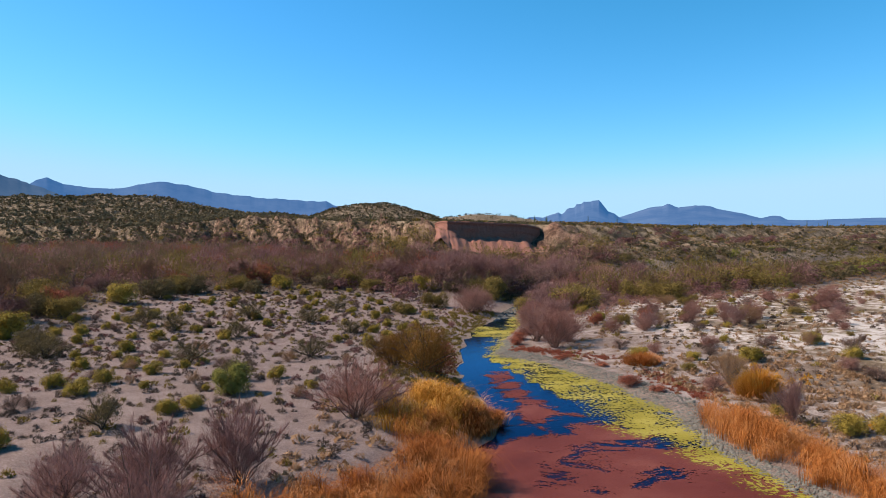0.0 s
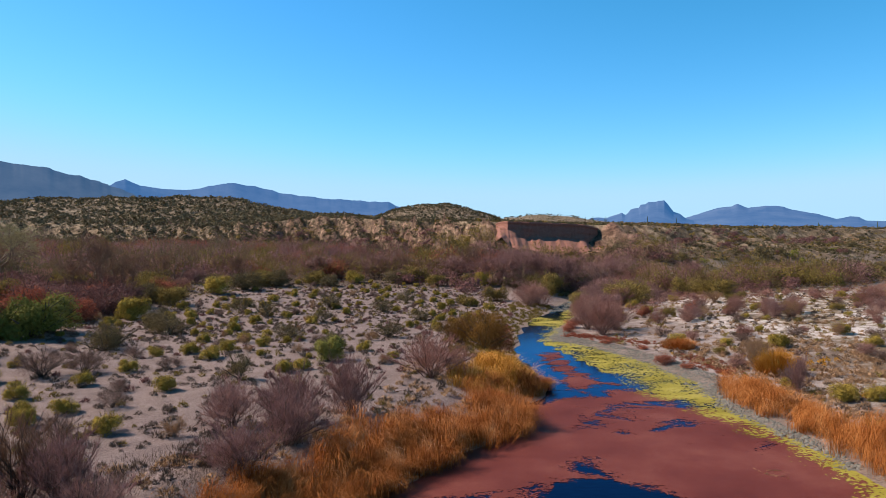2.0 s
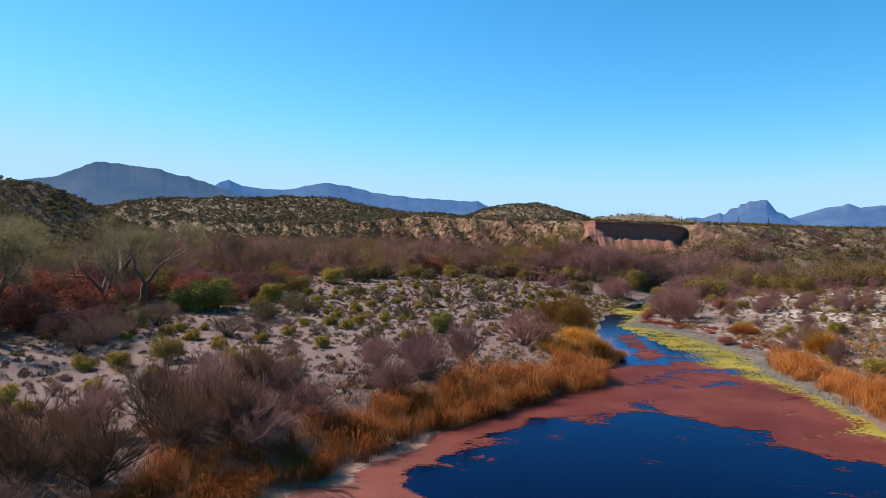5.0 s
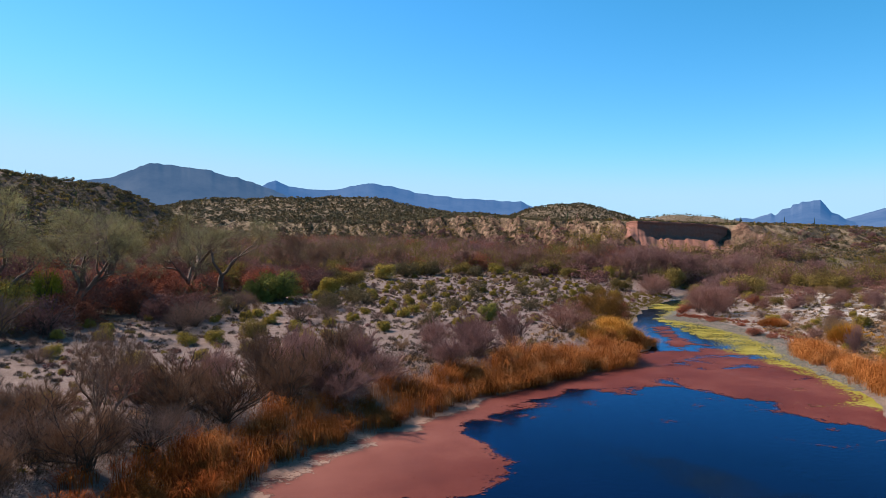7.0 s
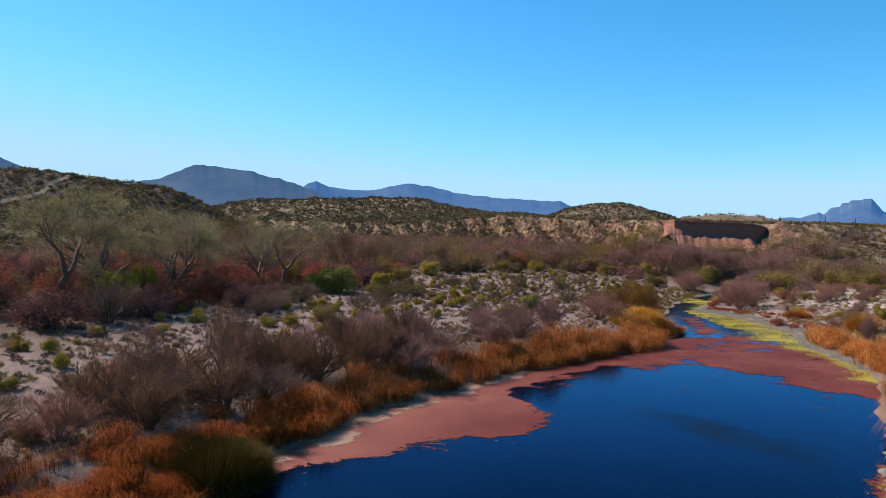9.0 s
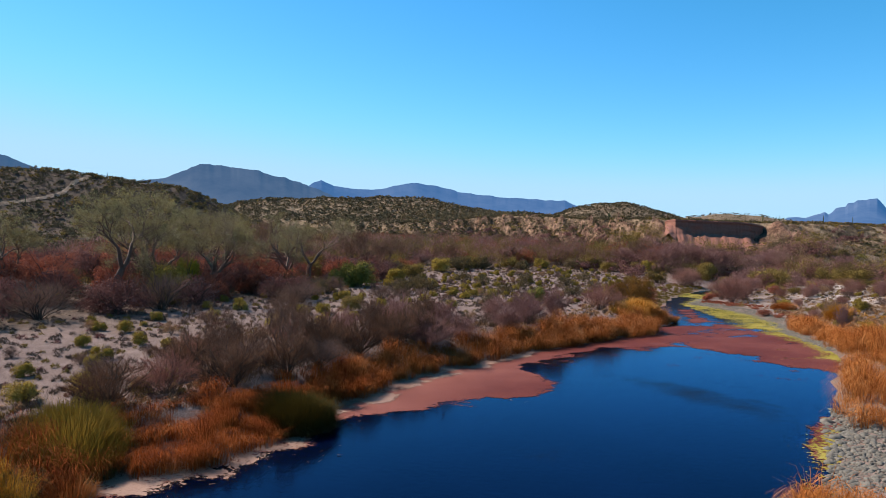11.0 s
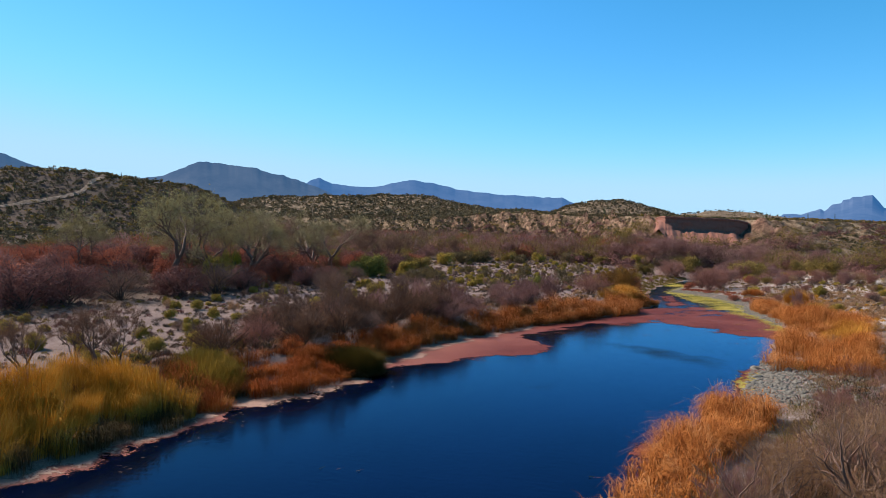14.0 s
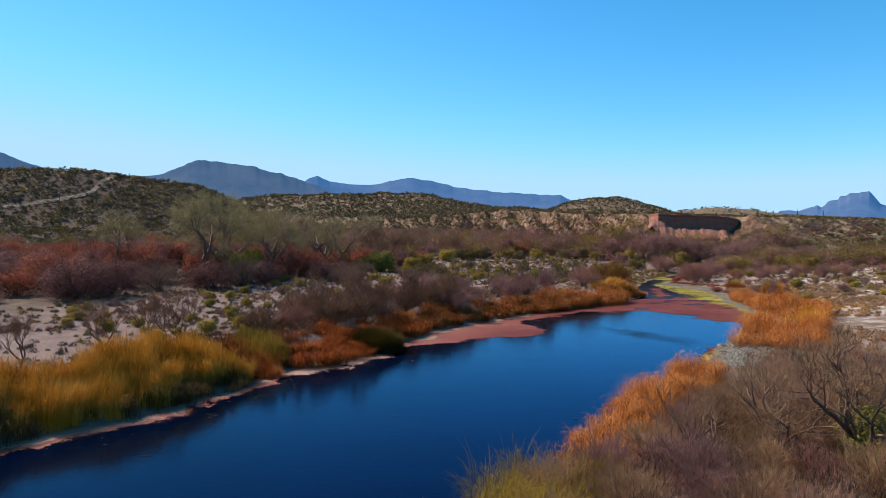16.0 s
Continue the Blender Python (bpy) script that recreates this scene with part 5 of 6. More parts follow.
for i, (x, y, h, w) in enumerate([(-37.0, 4.5, 3.6, 1.2), (-36.2, 8.6, 3.8, 1.1), (-35.6, 12.2, 3.2, 1.2), (-39, -1, 3.4, 1.2), (-33.5, 22, 3.0, 1.2), (-31.5, 30, 2.6, 1.2)]):
    plant("dark_bush", (PLUM, FULL_GREY)[i % 2][i % 2], x, y, h, w, ("dark plum leafless bush at the edge of the wood", "dusky grey-brown bush at the edge of the wood")[i % 2], "bush", "dark bushes at the wood's edge")
for i, (x, y, h, w) in enumerate([(-18.4, -3.3, 4.8, 0.75), (-14.8, 3.1, 4.0, 0.5), (-16.9, -5.0, 4.7, 0.65), (-19.0, -9.5, 4.6, 0.7), (-21.4, -22.6, 4.3, 0.9), (-22.0, -20.4, 3.6, 0.85), (-25.0, -23.4, 3.5, 0.8), (-25.6, -28.3, 3.0, 0.8)]):
    plant("bare_tree", SNAG[(i + 1) % 3], x, y, h, w, "small leafless mesquite tree with dark forking stems", "tree", "bare trees on the bank", ("trunk", "crown"))
for i, (x, y, h, w) in enumerate([(7.2, -31.0, 2.9, 0.8), (9.7, -30.2, 3.7, 0.75), (11.6, -31.8, 4.9, 0.7), (10.2, -27.4, 3.2, 0.8), (13.5, -26.5, 4.0, 0.8)]):
    plant("bank_tree", NEAR[i % 3], x, y, h * 1.1, w * 1.35, "leafless grey-limbed tree with hazy tan twigs on the bank", "tree", "bare trees on the right bank", ("trunk", "crown"))
for i, (x, y, h, w) in enumerate([(8.6, -33.5, 1.3, 1.2), (5.8, -33.6, 1.1, 1.3), (11.8, -34.5, 1.6, 1.2), (13.6, -30.5, 1.7, 1.2), (11.0, -24.5, 1.3, 1.2), (13.5, -22.5, 1.5, 1.3), (15.5, -25.5, 1.8, 1.2),
                                  (16.5, -19.5, 1.6, 1.2), (18.5, -23, 2.0, 1.1), (2.6, -36.4, 1.3, 1.1), (4.0, -35.0, 1.5, 1.0), (5.4, -32.4, 1.4, 1.0), (3.3, -39.2, 1.3, 1.1), (6.6, -34.6, 1.6, 1.0), (1.9, -40.6, 1.3, 1.1), (5.0, -37.6, 1.5, 1.0), (6.6, -29.5, 1.4, 1.0), (8.2, -27.0, 1.5, 1.0), (8.0, -36.8, 1.5, 1.0), (7.2, -36.2, 1.3, 1.2), (4.6, -37.0, 1.2, 1.2), (6.2, -39.5, 1.3, 1.2), (12.8, -19.4, 1.2, 1.2), (9.2, -38.5, 1.5, 1.2), (16, -34, 1.9, 1.2)]):
    plant("bank_bush", (FULL_TAN, FULL_MAUVE, FULL_TAN)[i % 3][i % 2], x, y, h * 1.45, w, ("leafless tan brush on the bank", "leafless mauve brush on the bank", "leafless tan brush on the bank")[i % 3], "bush", "brush on the right bank")
x, y = scatter(260, 6, 24, -44, -13, 4.2, 1.35, True)
x2, y2 = scatter(120, 4, 60, -100, -10, 4.2, 3.2, True)
k = (x2 > 24) | (y2 < -45)
x, y = np.concatenate([x[:64], x2[k][:50]]), np.concatenate([y[:64], y2[k][:50]])
for i, (a, b) in enumerate(list(zip(x, y))):
    plant("bank_bush", (FULL_TAN, FULL_ROSE, FULL_GREY, FULL_TAN, FULL_ROSE)[i % 5][i % 2], a, b, rng.uniform(1.2, 2.2), rng.uniform(0.9, 1.2),
          ("leafless tan brush on the bank", "leafless reddish-brown brush on the bank", "leafless grey brush on the bank")[(0, 1, 2, 0, 1)[i % 5]], "bush", "brush on the right bank")
plant("palo_verde", PALO[0], 12.4, -31.6, 2.9, 0.8, "small green shrub among bare brush", "bush", "palo verdes")
plant("palo_verde", PALO[1], 13.6, -33.2, 3.2, 0.9, "small green shrub among bare brush", "bush", "palo verdes")
for x, y, h in ((14.6, -35.6, 2.8), (12.6, -37.0, 2.2), (15.8, -33.6, 2.8)):
    plant("dark_bush", DARK[0], x, y, h, 0.9, "dark green shadowy bush among bare brush", "bush", "dark bushes on the right bank")


def grass_dome(name, x, y, r, h, n, mat, label, skirt):
    """A rounded clump of long arching grass over a skirt of dead leaves."""
    e = tagged(new(name), label, "grass clump")
    z0 = max(float(land(np.array([x]), np.array([y]))[0]), -0.1)
    e.matrix_world = pose(x, y, z0)

    def tuft(n, r, h, lean, droop):
        a, q = rng.uniform(0, 2 * np.pi, n), np.sqrt(rng.random(n)) * r
        bx, by = np.cos(a) * q * 0.8, np.sin(a) * q * 0.8
        hh = h * (1 - 0.5 * (q / r) ** 2) * rng.uniform(0.7, 1.1, n)
        out = lean * q / r
        way = np.stack([np.cos(a) * out * hh, np.sin(a) * out * hh, hh], 1)
        b = Bits()
        b.blades(np.stack([bx, by, np.maximum(land(x + bx, y + by), -0.1) - z0], 1), way + rng.normal(0, 0.16, (n, 3)) * h * 0.5, rng.uniform(0.008, 0.02, n), rng.uniform(0.3, 1.3, n) * hh * droop)
        return b

    part("grass_tuft", tuft(n, r, h, 0.45, 0.5).mesh("grass_tuft", mat), e)
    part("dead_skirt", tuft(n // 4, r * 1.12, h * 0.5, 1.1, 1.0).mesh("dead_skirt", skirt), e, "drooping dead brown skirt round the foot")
    return e


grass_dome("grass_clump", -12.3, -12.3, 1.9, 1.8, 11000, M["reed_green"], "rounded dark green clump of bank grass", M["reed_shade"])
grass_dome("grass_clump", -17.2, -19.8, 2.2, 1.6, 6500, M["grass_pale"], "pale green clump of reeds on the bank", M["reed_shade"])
grass_dome("grass_clump", -15.0, -22.0, 0.8, 1.0, 700, M["reed_rust"], "small rust clump of dry grass", M["reed_brown"])
grass_dome("grass_clump", 17.2, 45.5, 1.5, 1.0, 2600, M["reed_rust"], "low orange clump of dry reeds behind the gravel", M["reed_brown"])
grass_dome("grass_clump", 20.2, 34.9, 1.3, 2.0, 2600, M["reed_gold"], "golden clump of tall reeds on the bar", M["reed_rust"])


# ------------------------------------------------------------ scattered brush
for i, (x, y) in enumerate([(-26.2, 14.2), (-25.1, 15.7), (-21.2, 13.4), (-22.1, 9.6), (-18.6, 20.6), (-28.7, 28.6), (-32.1, 31.8), (-22.3, 22.7), (-20.0, 19.6), (-19.2, 18.4), (-20.8, 25.9), (-20.2, 29.7), (-20.7, 34.5),
                            (-15.8, 25.0), (-19.0, 35.8), (-20.4, 42.2), (-16.8, 33.9), (-16.5, 36.4), (-17.3, 42.2), (-15.0, 39.8), (-10.8, 29.9), (-9.9, 30.8), (-14.9, 17.5), (-28.8, 26.8), (-26.0, 25.7)]):
    plant("creosote_bush", LIME[i % 4], x, y, rng.uniform(0.95, 1.25), rng.uniform(0.95, 1.2), "rounded yellow-green creosote bush on pale sand", "bush", "creosote bushes")
x, y = scatter(1000, -36, 2, -70, 104, 5.0, 1.8, False)
k = (vnoise(x, y, 9, 2, 77) + rng.normal(0, 0.08, len(x)) > 0.44) & ((y > 44) | (y < 8) | (x < -27) | ((x > -14) & (y > 34)))
for i, (a, b) in enumerate(list(zip(x[k], y[k]))[:200]):
    plant("creosote_bush", LIME[i % 4], a, b, rng.uniform(0.5, 1.3), rng.uniform(0.85, 1.2), "small yellow-green creosote bush on pale sand", "bush", "creosote bushes")
for i, (x, y, h, w) in enumerate([(-24.2, 27.7, 2.3, 1.1), (-22.4, 29.0, 1.8, 1.1), (-16.9, 21.6, 1.3, 0.9), (-16.2, 16.2, 1.5, 1.0), (-20.0, 16.8, 1.2, 0.9), (-18.2, 30.6, 1.0, 1.0), (-23.4, 18.1, 2.1, 0.9), (-26.8, 39.4, 2.0, 0.9)]):
    plant("grey_shrub", FULL_GREY[i % 2] if i != 6 else OLIVE[0], x, y, h, w, "dusky grey leafless bush on pale sand" if i != 6 else "dull olive bush on pale sand", "bush", "grey shrubs on the terrace")
for i, (x, y, h, w) in enumerate([(-30.0, 20.9, 2.8, 1.2), (-31.6, 23.5, 3.0, 1.1), (-29.6, 18.4, 2.2, 1.1)]):
    plant("dark_bush", (FULL_GREY, PLUM)[i % 2][i % 2], x, y, h, w, ("dusky grey-brown bush at the edge of the wood", "dark plum leafless bush at the edge of the wood")[i % 2], "bush", "dark bushes at the wood's edge")
for i, (x, y, h, w) in enumerate([(-15.5, 9.3, 3.2, 0.8), (-13.6, 9.9, 3.4, 0.75), (-12.0, 9.4, 3.0, 0.8), (-16.8, 7.4, 2.8, 0.9), (-14.6, 6.4, 3.3, 0.8), (-12.6, 4.6, 3.2, 0.8), (-17.6, 3.0, 2.8, 0.9)]):
    plant("tamarisk_bush", (FULL_MAUVE, FULL)[i % 2][i % 3], x, y, h, w, "leafless mauve-brown tamarisk bush with fine upright twigs", "bush", "tamarisk bushes along the left bank")
x, y = scatter(380, -36, 1, -60, 104, 5.5, 3.0, False)
for i, (a, b) in enumerate(list(zip(x, y))[:110]):
    plant("grey_shrub", (GREY + TAN)[i % 5], a, b, rng.uniform(0.6, 1.2), rng.uniform(0.8, 1.1), "low grey leafless shrub on pale sand", "bush", "grey shrubs on the terrace")
x, y = scatter(520, 17, 70, 26, 88, 4.0, 2.2, True)
for i, (a, b) in enumerate(list(zip(x, y))[:150]):
    plant("bar_shrub", (GREY, ROSE, LIME, OLIVE)[i % 4][i % 3], a, b, rng.uniform(0.6, 1.5), rng.uniform(0.8, 1.3), "low shrub on the bleached gravel bar", "bush", "shrubs on the gravel bar")

n = 700
px, py, ax, ay = along(LEFT, 36, 82, n)
off = rng.uniform(0.5, 6, n)
tufts_later = (px + ax * off, py + ay * off)
x, y = scatter(140, -8, 6, 40, 82, 0.8, 1.9, False)
for i, (a, b) in enumerate(list(zip(x, y))[:14]):
    plant("stream_shrub", (OLIVE, FULL_TAN, ROSE, TAM)[i % 4][i % 3], a, b, rng.uniform(0.5, 1.1), rng.uniform(0.9, 1.3), ("olive shrub beside the upper stream", "tan leafless shrub beside the upper stream", "dusty rose shrub beside the upper stream", "mauve leafless shrub beside the upper stream")[i % 4], "bush", "shrubs by the upper stream")
for x, y, h in ((92, 131, 3.2), (99, 134, 3.6), (106, 138, 3.0)):
    plant("lime_bush", BRIGHT, x, y, h, 1.3, "pale lime-green bush by the far channel", "bush", "lime bushes by the far channel")

for i, (x, y, h) in enumerate([(-36, 72, 3.4), (-35, 84, 3.4), (-30, 96, 3.2), (-25, 101, 3.0), (-19, 104, 3.0), (-12, 103, 3.0), (-5, 100, 2.8), (-34, 58, 3.0), (-22, 98, 2.4), (-9, 106, 3.2), (3, 99, 3.2), (-33, 90, 3.6)]):
    plant("olive_bush", (OLIVE, LIME, DARK)[i % 3][i % 2], x, y, h, 1.1, ("rounded olive bush at the edge of the wood", "rounded yellow-green bush at the edge of the wood", "rounded dark green bush at the edge of the wood")[i % 3], "bush", "green bushes at the wood's edge")
for i, (x, y, h) in enumerate([(-42, 66, 3.4), (-40, 78, 3.2), (-46, 58, 3.6), (-34, 100, 3.2), (-24, 110, 3.0), (-40, 52, 3.4), (-50, 44, 3.6), (-38, 30, 3.4), (-44, 36, 3.6), (-37.5, 24, 3.2)]):
    plant("rust_bush", RUST[i % 3], x, y, h, 1.2, "rusty-brown bush with clinging dead leaves in the wood", "bush", "rust bushes in the wood")

# the riverside wood between the terrace and the bluff
def in_wood(x, y):
    w = (y > np.where(x > 14, 78 + 0.35 * (x - 14), np.interp(x, [-60, -40, -36, -28, -20, -12, 0, 8, 14], [58, 78, 92, 102, 106, 106, 102, 98, 90]))) | ((x < np.interp(y, [-30, -12, 10, 18, 30, 45, 63, 90], [-43, -40, -38, -36, -35, -36, -37, -38])) & (y > -34))
    return w & (y < np.interp(x, EDGE_X, EDGE_Y) - 18)


x, y = scatter(4200, -95, 62, -32, 150, 3.0, 2.7)
k = in_wood(x, y)
x, y = x[k], y[k]
order = np.argsort(np.hypot(x + 10, y - 20))
x, y = x[order][:640], y[order][:640]
pick = vnoise(x, y, 16, 2, 91)
for i, (a, b) in enumerate(list(zip(x, y))[:295]):
    s = pick[i] + rng.normal(0, 0.10)
    if a < -30 and b < 14:
        kinds, lab = (TAM, "mauve leafless thicket bush in the riverside wood") if s > 0.62 else (PLUM, "dark plum leafless thicket bush in the riverside wood") if s > 0.30 else (RUST, "rusty-brown thicket bush in the riverside wood")
    elif a < -30 and b < 75:
        kinds, lab = (RUST, "rusty-brown thicket bush in the riverside wood") if s > 0.66 else (PLUM, "dark plum leafless thicket bush in the riverside wood") if s > 0.37 else (OLIVE, "olive thicket bush in the riverside wood") if s > 0.32 else (DARK, "dark green thicket bush in the riverside wood")
    else:
        kinds, lab = (OLIVE, "olive thicket bush in the riverside wood") if s > 0.58 else (DARK, "dark green thicket bush in the riverside wood") if s > 0.54 else (TAM, "mauve leafless thicket bush in the riverside wood") if s > 0.42 else (ROSE, "dusty rose thicket bush in the riverside wood") if s > 0.33 else (DARK, "dark green thicket bush in the riverside wood")
    plant("thicket_bush", kinds[i % len(kinds)], a, b, rng.uniform(1.8, 4.8), rng.uniform(0.9, 1.35), lab, "bush", "thicket in the riverside wood", sink=0.25)


far_x, far_y, far_pick = x[295:], y[295:], pick[295:] + rng.normal(0, 0.08, len(x) - 295)


def thicket(name, x, y, size, per, mat, label, w=1.0, body=0.55):
    """Joined undergrowth: rounded lobes of leafy clusters at each place, with fine twigs standing out of them."""
    n = len(x)
    base = np.stack([x, y, land(x, y)], 1)
    size = np.asarray(size)
    b = Bits()
    m = int(per * body)
    if m:
        p, u = lobed(n, m, 7, 0.9, 0.15)
        k = np.repeat(np.arange(n), m)
        b.leaves(base[k] + p * size[k][:, None], size[k] * (0.72 / math.sqrt(m)) * rng.uniform(0.6, 1.5, n * m), u)
    m = max(per - m, 1)
    p, u = lobed(n, m, 7, 0.95, 0.2)
    k = np.repeat(np.arange(n), m)
    way = unit(unit(u) * 0.7 + np.array((0, 0, 0.75)) + rng.normal(0, 0.3, (n * m, 3))) * (size[k] * rng.uniform(0.10, 0.28, n * m) * (1 if w > 0.7 else 0.65))[:, None]
    b.spikes(base[k] + p * size[k][:, None], way, (size[k] * 0.012 * rng.uniform(0.6, 1.6, n * m) + 0.006) * w)
    return tagged(new(name, b.mesh(name, mat)), label, "thicket", kind="stuff")


for mat, lo, hi, lab in (("twig_plum", 0.44, 0.57, "dark plum bushes far back in the wood"), ("twig_mauve", 0.34, 0.44, "mauve bushes far back in the wood"), ("leaf_olive", 0.57, 2, "olive bushes far back in the wood"), ("leaf_dark", -1, 0.34, "dark bushes far back in the wood")):
    k = (far_pick >= lo) & (far_pick < hi)
    thicket("far_thicket", far_x[k], far_y[k], rng.uniform(2.4, 5.4, k.sum()), 420, M[mat], lab, body=0.75)
for mat, n, lab in (("twig_mauve", 70, "mauve thicket along the foot of the bluff"), ("twig_plum", 60, "plum thicket along the foot of the bluff"), ("leaf_olive", 90, "olive thicket along the foot of the bluff"), ("leaf_dark", 110, "dark green thicket along the foot of the bluff")):
    x = rng.uniform(2, 135 if mat.startswith("leaf") else 72, n)
    y = np.interp(x, EDGE_X, EDGE_Y) + rng.uniform(-56, -22, n) - 14 * sstep(34, 50, x)
    d, _ = shore(x, y)
    k = d > 4
    thicket("far_thicket", x[k], y[k], rng.uniform(2.4, 4.4, k.sum()), 320, M[mat], lab)
# the back of the wood, up to the foot of the slopes
for mat, n, sd, lab in (("twig_mauve", 120, 1, "mauve leafless crowns at the back of the wood"), ("twig_plum", 150, 2, "plum-coloured crowns at the back of the wood"), ("twig_grey", 90, 3, "grey leafless crowns at the back of the wood"),
                        ("leaf_olive", 150, 4, "olive crowns at the back of the wood"), ("leaf_dark", 140, 5, "dark green crowns at the back of the wood"), ("leaf_rust", 80, 6, "rusty crowns at the back of the wood")):
    x = rng.uniform(-120, 34, n * 3)
    f = rng.random(n * 3)
    y = np.interp(x, [-120, -70, -40, -34, 0, 34], [40, 62, 90, 106, 112, 106]) * (1 - f) + (np.interp(x, EDGE_X, EDGE_Y) - 46 - 10 * sstep(40, 90, -x)) * f
    d, _ = shore(x, y)
    k = (d > 3) & (vnoise(x, y, 15, 2, 300 + sd) > 0.46)
    thicket("far_thicket", x[k][:n], y[k][:n], rng.uniform(2.2, 5.6, min(k.sum(), n)), 440, M[mat], lab, body=0.75)
# the twig_shade share is coloured as the shade in gaps between bushes
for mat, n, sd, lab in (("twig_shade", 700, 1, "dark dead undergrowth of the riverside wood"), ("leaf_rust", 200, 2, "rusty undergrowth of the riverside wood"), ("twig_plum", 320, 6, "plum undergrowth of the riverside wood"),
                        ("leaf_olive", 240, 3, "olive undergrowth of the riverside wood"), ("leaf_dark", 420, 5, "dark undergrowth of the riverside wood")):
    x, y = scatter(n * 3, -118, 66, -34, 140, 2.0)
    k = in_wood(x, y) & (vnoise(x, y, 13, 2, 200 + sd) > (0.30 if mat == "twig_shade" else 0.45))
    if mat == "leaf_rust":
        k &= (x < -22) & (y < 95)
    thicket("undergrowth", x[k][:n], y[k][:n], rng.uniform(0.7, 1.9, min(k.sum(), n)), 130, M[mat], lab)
x, y = scatter(260, 14, 60, 60, 110, 2.5, 0, True)
k = ~in_wood(x, y) & (y > 70 + 0.2 * (x - 14))
thicket("undergrowth", x[k], y[k], rng.uniform(0.8, 1.8, k.sum()), 170, M["twig_rose"], "dusty rose undergrowth beside the bar")


def tufts(name, x, y, size, per, mat, label, category, up=0.6, w=0.02):
    """Many small tufts: a low rounded cushion of leafy clusters and short spikes at each place."""
    n = len(x)
    size = np.asarray(size)
    base = np.stack([x, y, land(x, y) - 0.02], 1)
    b = Bits()
    m = max(int(per * 0.25), 1)
    k = np.repeat(np.arange(n), m)
    u = unit(rng.normal(size=(n * m, 3)))
    u[:, 2] = np.abs(u[:, 2])
    b.leaves(base[k] + u * (size[k] * rng.uniform(0.35, 0.68, n * m))[:, None], size[k] * 1.05 / math.sqrt(m) * rng.uniform(0.6, 1.4, n * m), u)
    m = max(per - m, 1)
    k = np.repeat(np.arange(n), m)
    u = unit(rng.normal(size=(n * m, 3)))
    u[:, 2] = np.abs(u[:, 2])
    lump = 0.85 + 0.15 * np.cos(3 * np.arctan2(u[:, 1], u[:, 0]) + 40.0 * size[k])
    way = unit(u + rng.normal(0, 0.30, (n * m, 3)) + np.array((0, 0, up * 0.5))) * (size[k] * rng.uniform(0.25, 0.55, n * m))[:, None]
    b.spikes(base[k] + u * (size[k] * 0.45 * lump)[:, None], way, size[k] * (w + 0.03) * rng.uniform(0.7, 1.5, n * m) + 0.005)
    return tagged(new(name, b.mesh(name, mat)), label, category, kind="stuff")


x, y = scatter(6600, -40, 5, -70, 108, 4.5, 0, False)
tufts("bursage", x, y, rng.uniform(0.18, 0.48, len(x)), 72, M["bursage"], "small grey bursage tufts scattered on sand", "low shrubs", w=0.034)
x, y = scatter(700, -40, 5, -34, 108, 5.0, 0, False)
tufts("bursage", x, y, rng.uniform(0.2, 0.55, len(x)), 80, M["twig_plum"], "small dusky mauve tufts scattered on sand", "low shrubs", w=0.042)
x, y = scatter(1200, -40, 5, -34, 108, 5.0, 0, False)
tufts("bursage", x, y, rng.uniform(0.2, 0.5, len(x)), 70, M["leaf_olive"], "small olive tufts scattered on sand", "low shrubs", w=0.035)
tufts("stream_grass", tufts_later[0], tufts_later[1], rng.uniform(0.2, 0.5, 700), 60, M["leaf_olive"], "olive and tan grass beside the upper stream", "grass", w=0.05)
# red low grass behind the gravel
line = np.array([(9.6, 53.6), (10.4, 53), (12.8, 50.5), (15.7, 47), (15.9, 44.6), (16.8, 41), (17.4, 36.3), (17.6, 35)])
q = rng.choice([0.6, 1.6, 2.4, 5.2, 6.2], 420) + rng.uniform(-0.6, 0.6, 420)
x = np.interp(q, range(8), line[:, 0]) + rng.normal(0, 0.5, 420)
y = np.interp(q, range(8), line[:, 1]) + rng.normal(0, 0.5, 420)
tufts("red_grass", x, y, rng.uniform(0.14, 0.32, 420), 60, M["leaf_rust"], "low rust-red dry grass behind the gravel", "grass", w=0.06)
x, y = scatter(7500, 12, 95, -10, 110, 2.2, 0, True)
k = vnoise(x, y, 8, 3, 55) > 0.42
tufts("dry_grass", x[k], y[k], rng.uniform(0.18, 0.5, k.sum()), 28, M["twig_tan"], "tan dry grass tufts on the gravel bar", "grass", w=0.06)
x, y = scatter(3600, 13, 95, 24, 110, 3.0, 0, True)
k = vnoise(x, y, 6, 2, 58) > 0.45
tufts("dry_grass", x[k], y[k], rng.uniform(0.2, 0.5, k.sum()), 48, M["bursage"], "small grey tufts dotted over the gravel bar", "low shrubs", w=0.04)
x, y = scatter(1000, 15, 30, 12, 46, 3.0, 0, True)
k = vnoise(x, y, 4, 2, 59) > 0.42
tufts("dry_grass", x[k], y[k], rng.uniform(0.25, 0.6, k.sum()), 60, M["twig_tan"], "tan dry grass behind the reed bed", "grass", 0.9, w=0.03)
tufts("dry_grass", x[~k][:60], y[~k][:60], rng.uniform(0.25, 0.5, len(x[~k][:60])), 70, M["reed_olive"], "golden dry grass behind the reed bed", "grass", 0.9, w=0.03)
x, y = scatter(900, 12, 95, 20, 110, 2.5, 0, True)
tufts("dry_grass", x, y, rng.uniform(0.25, 0.6, len(x)), 40, M["leaf_olive"], "olive tufts on the gravel bar", "grass", w=0.07)
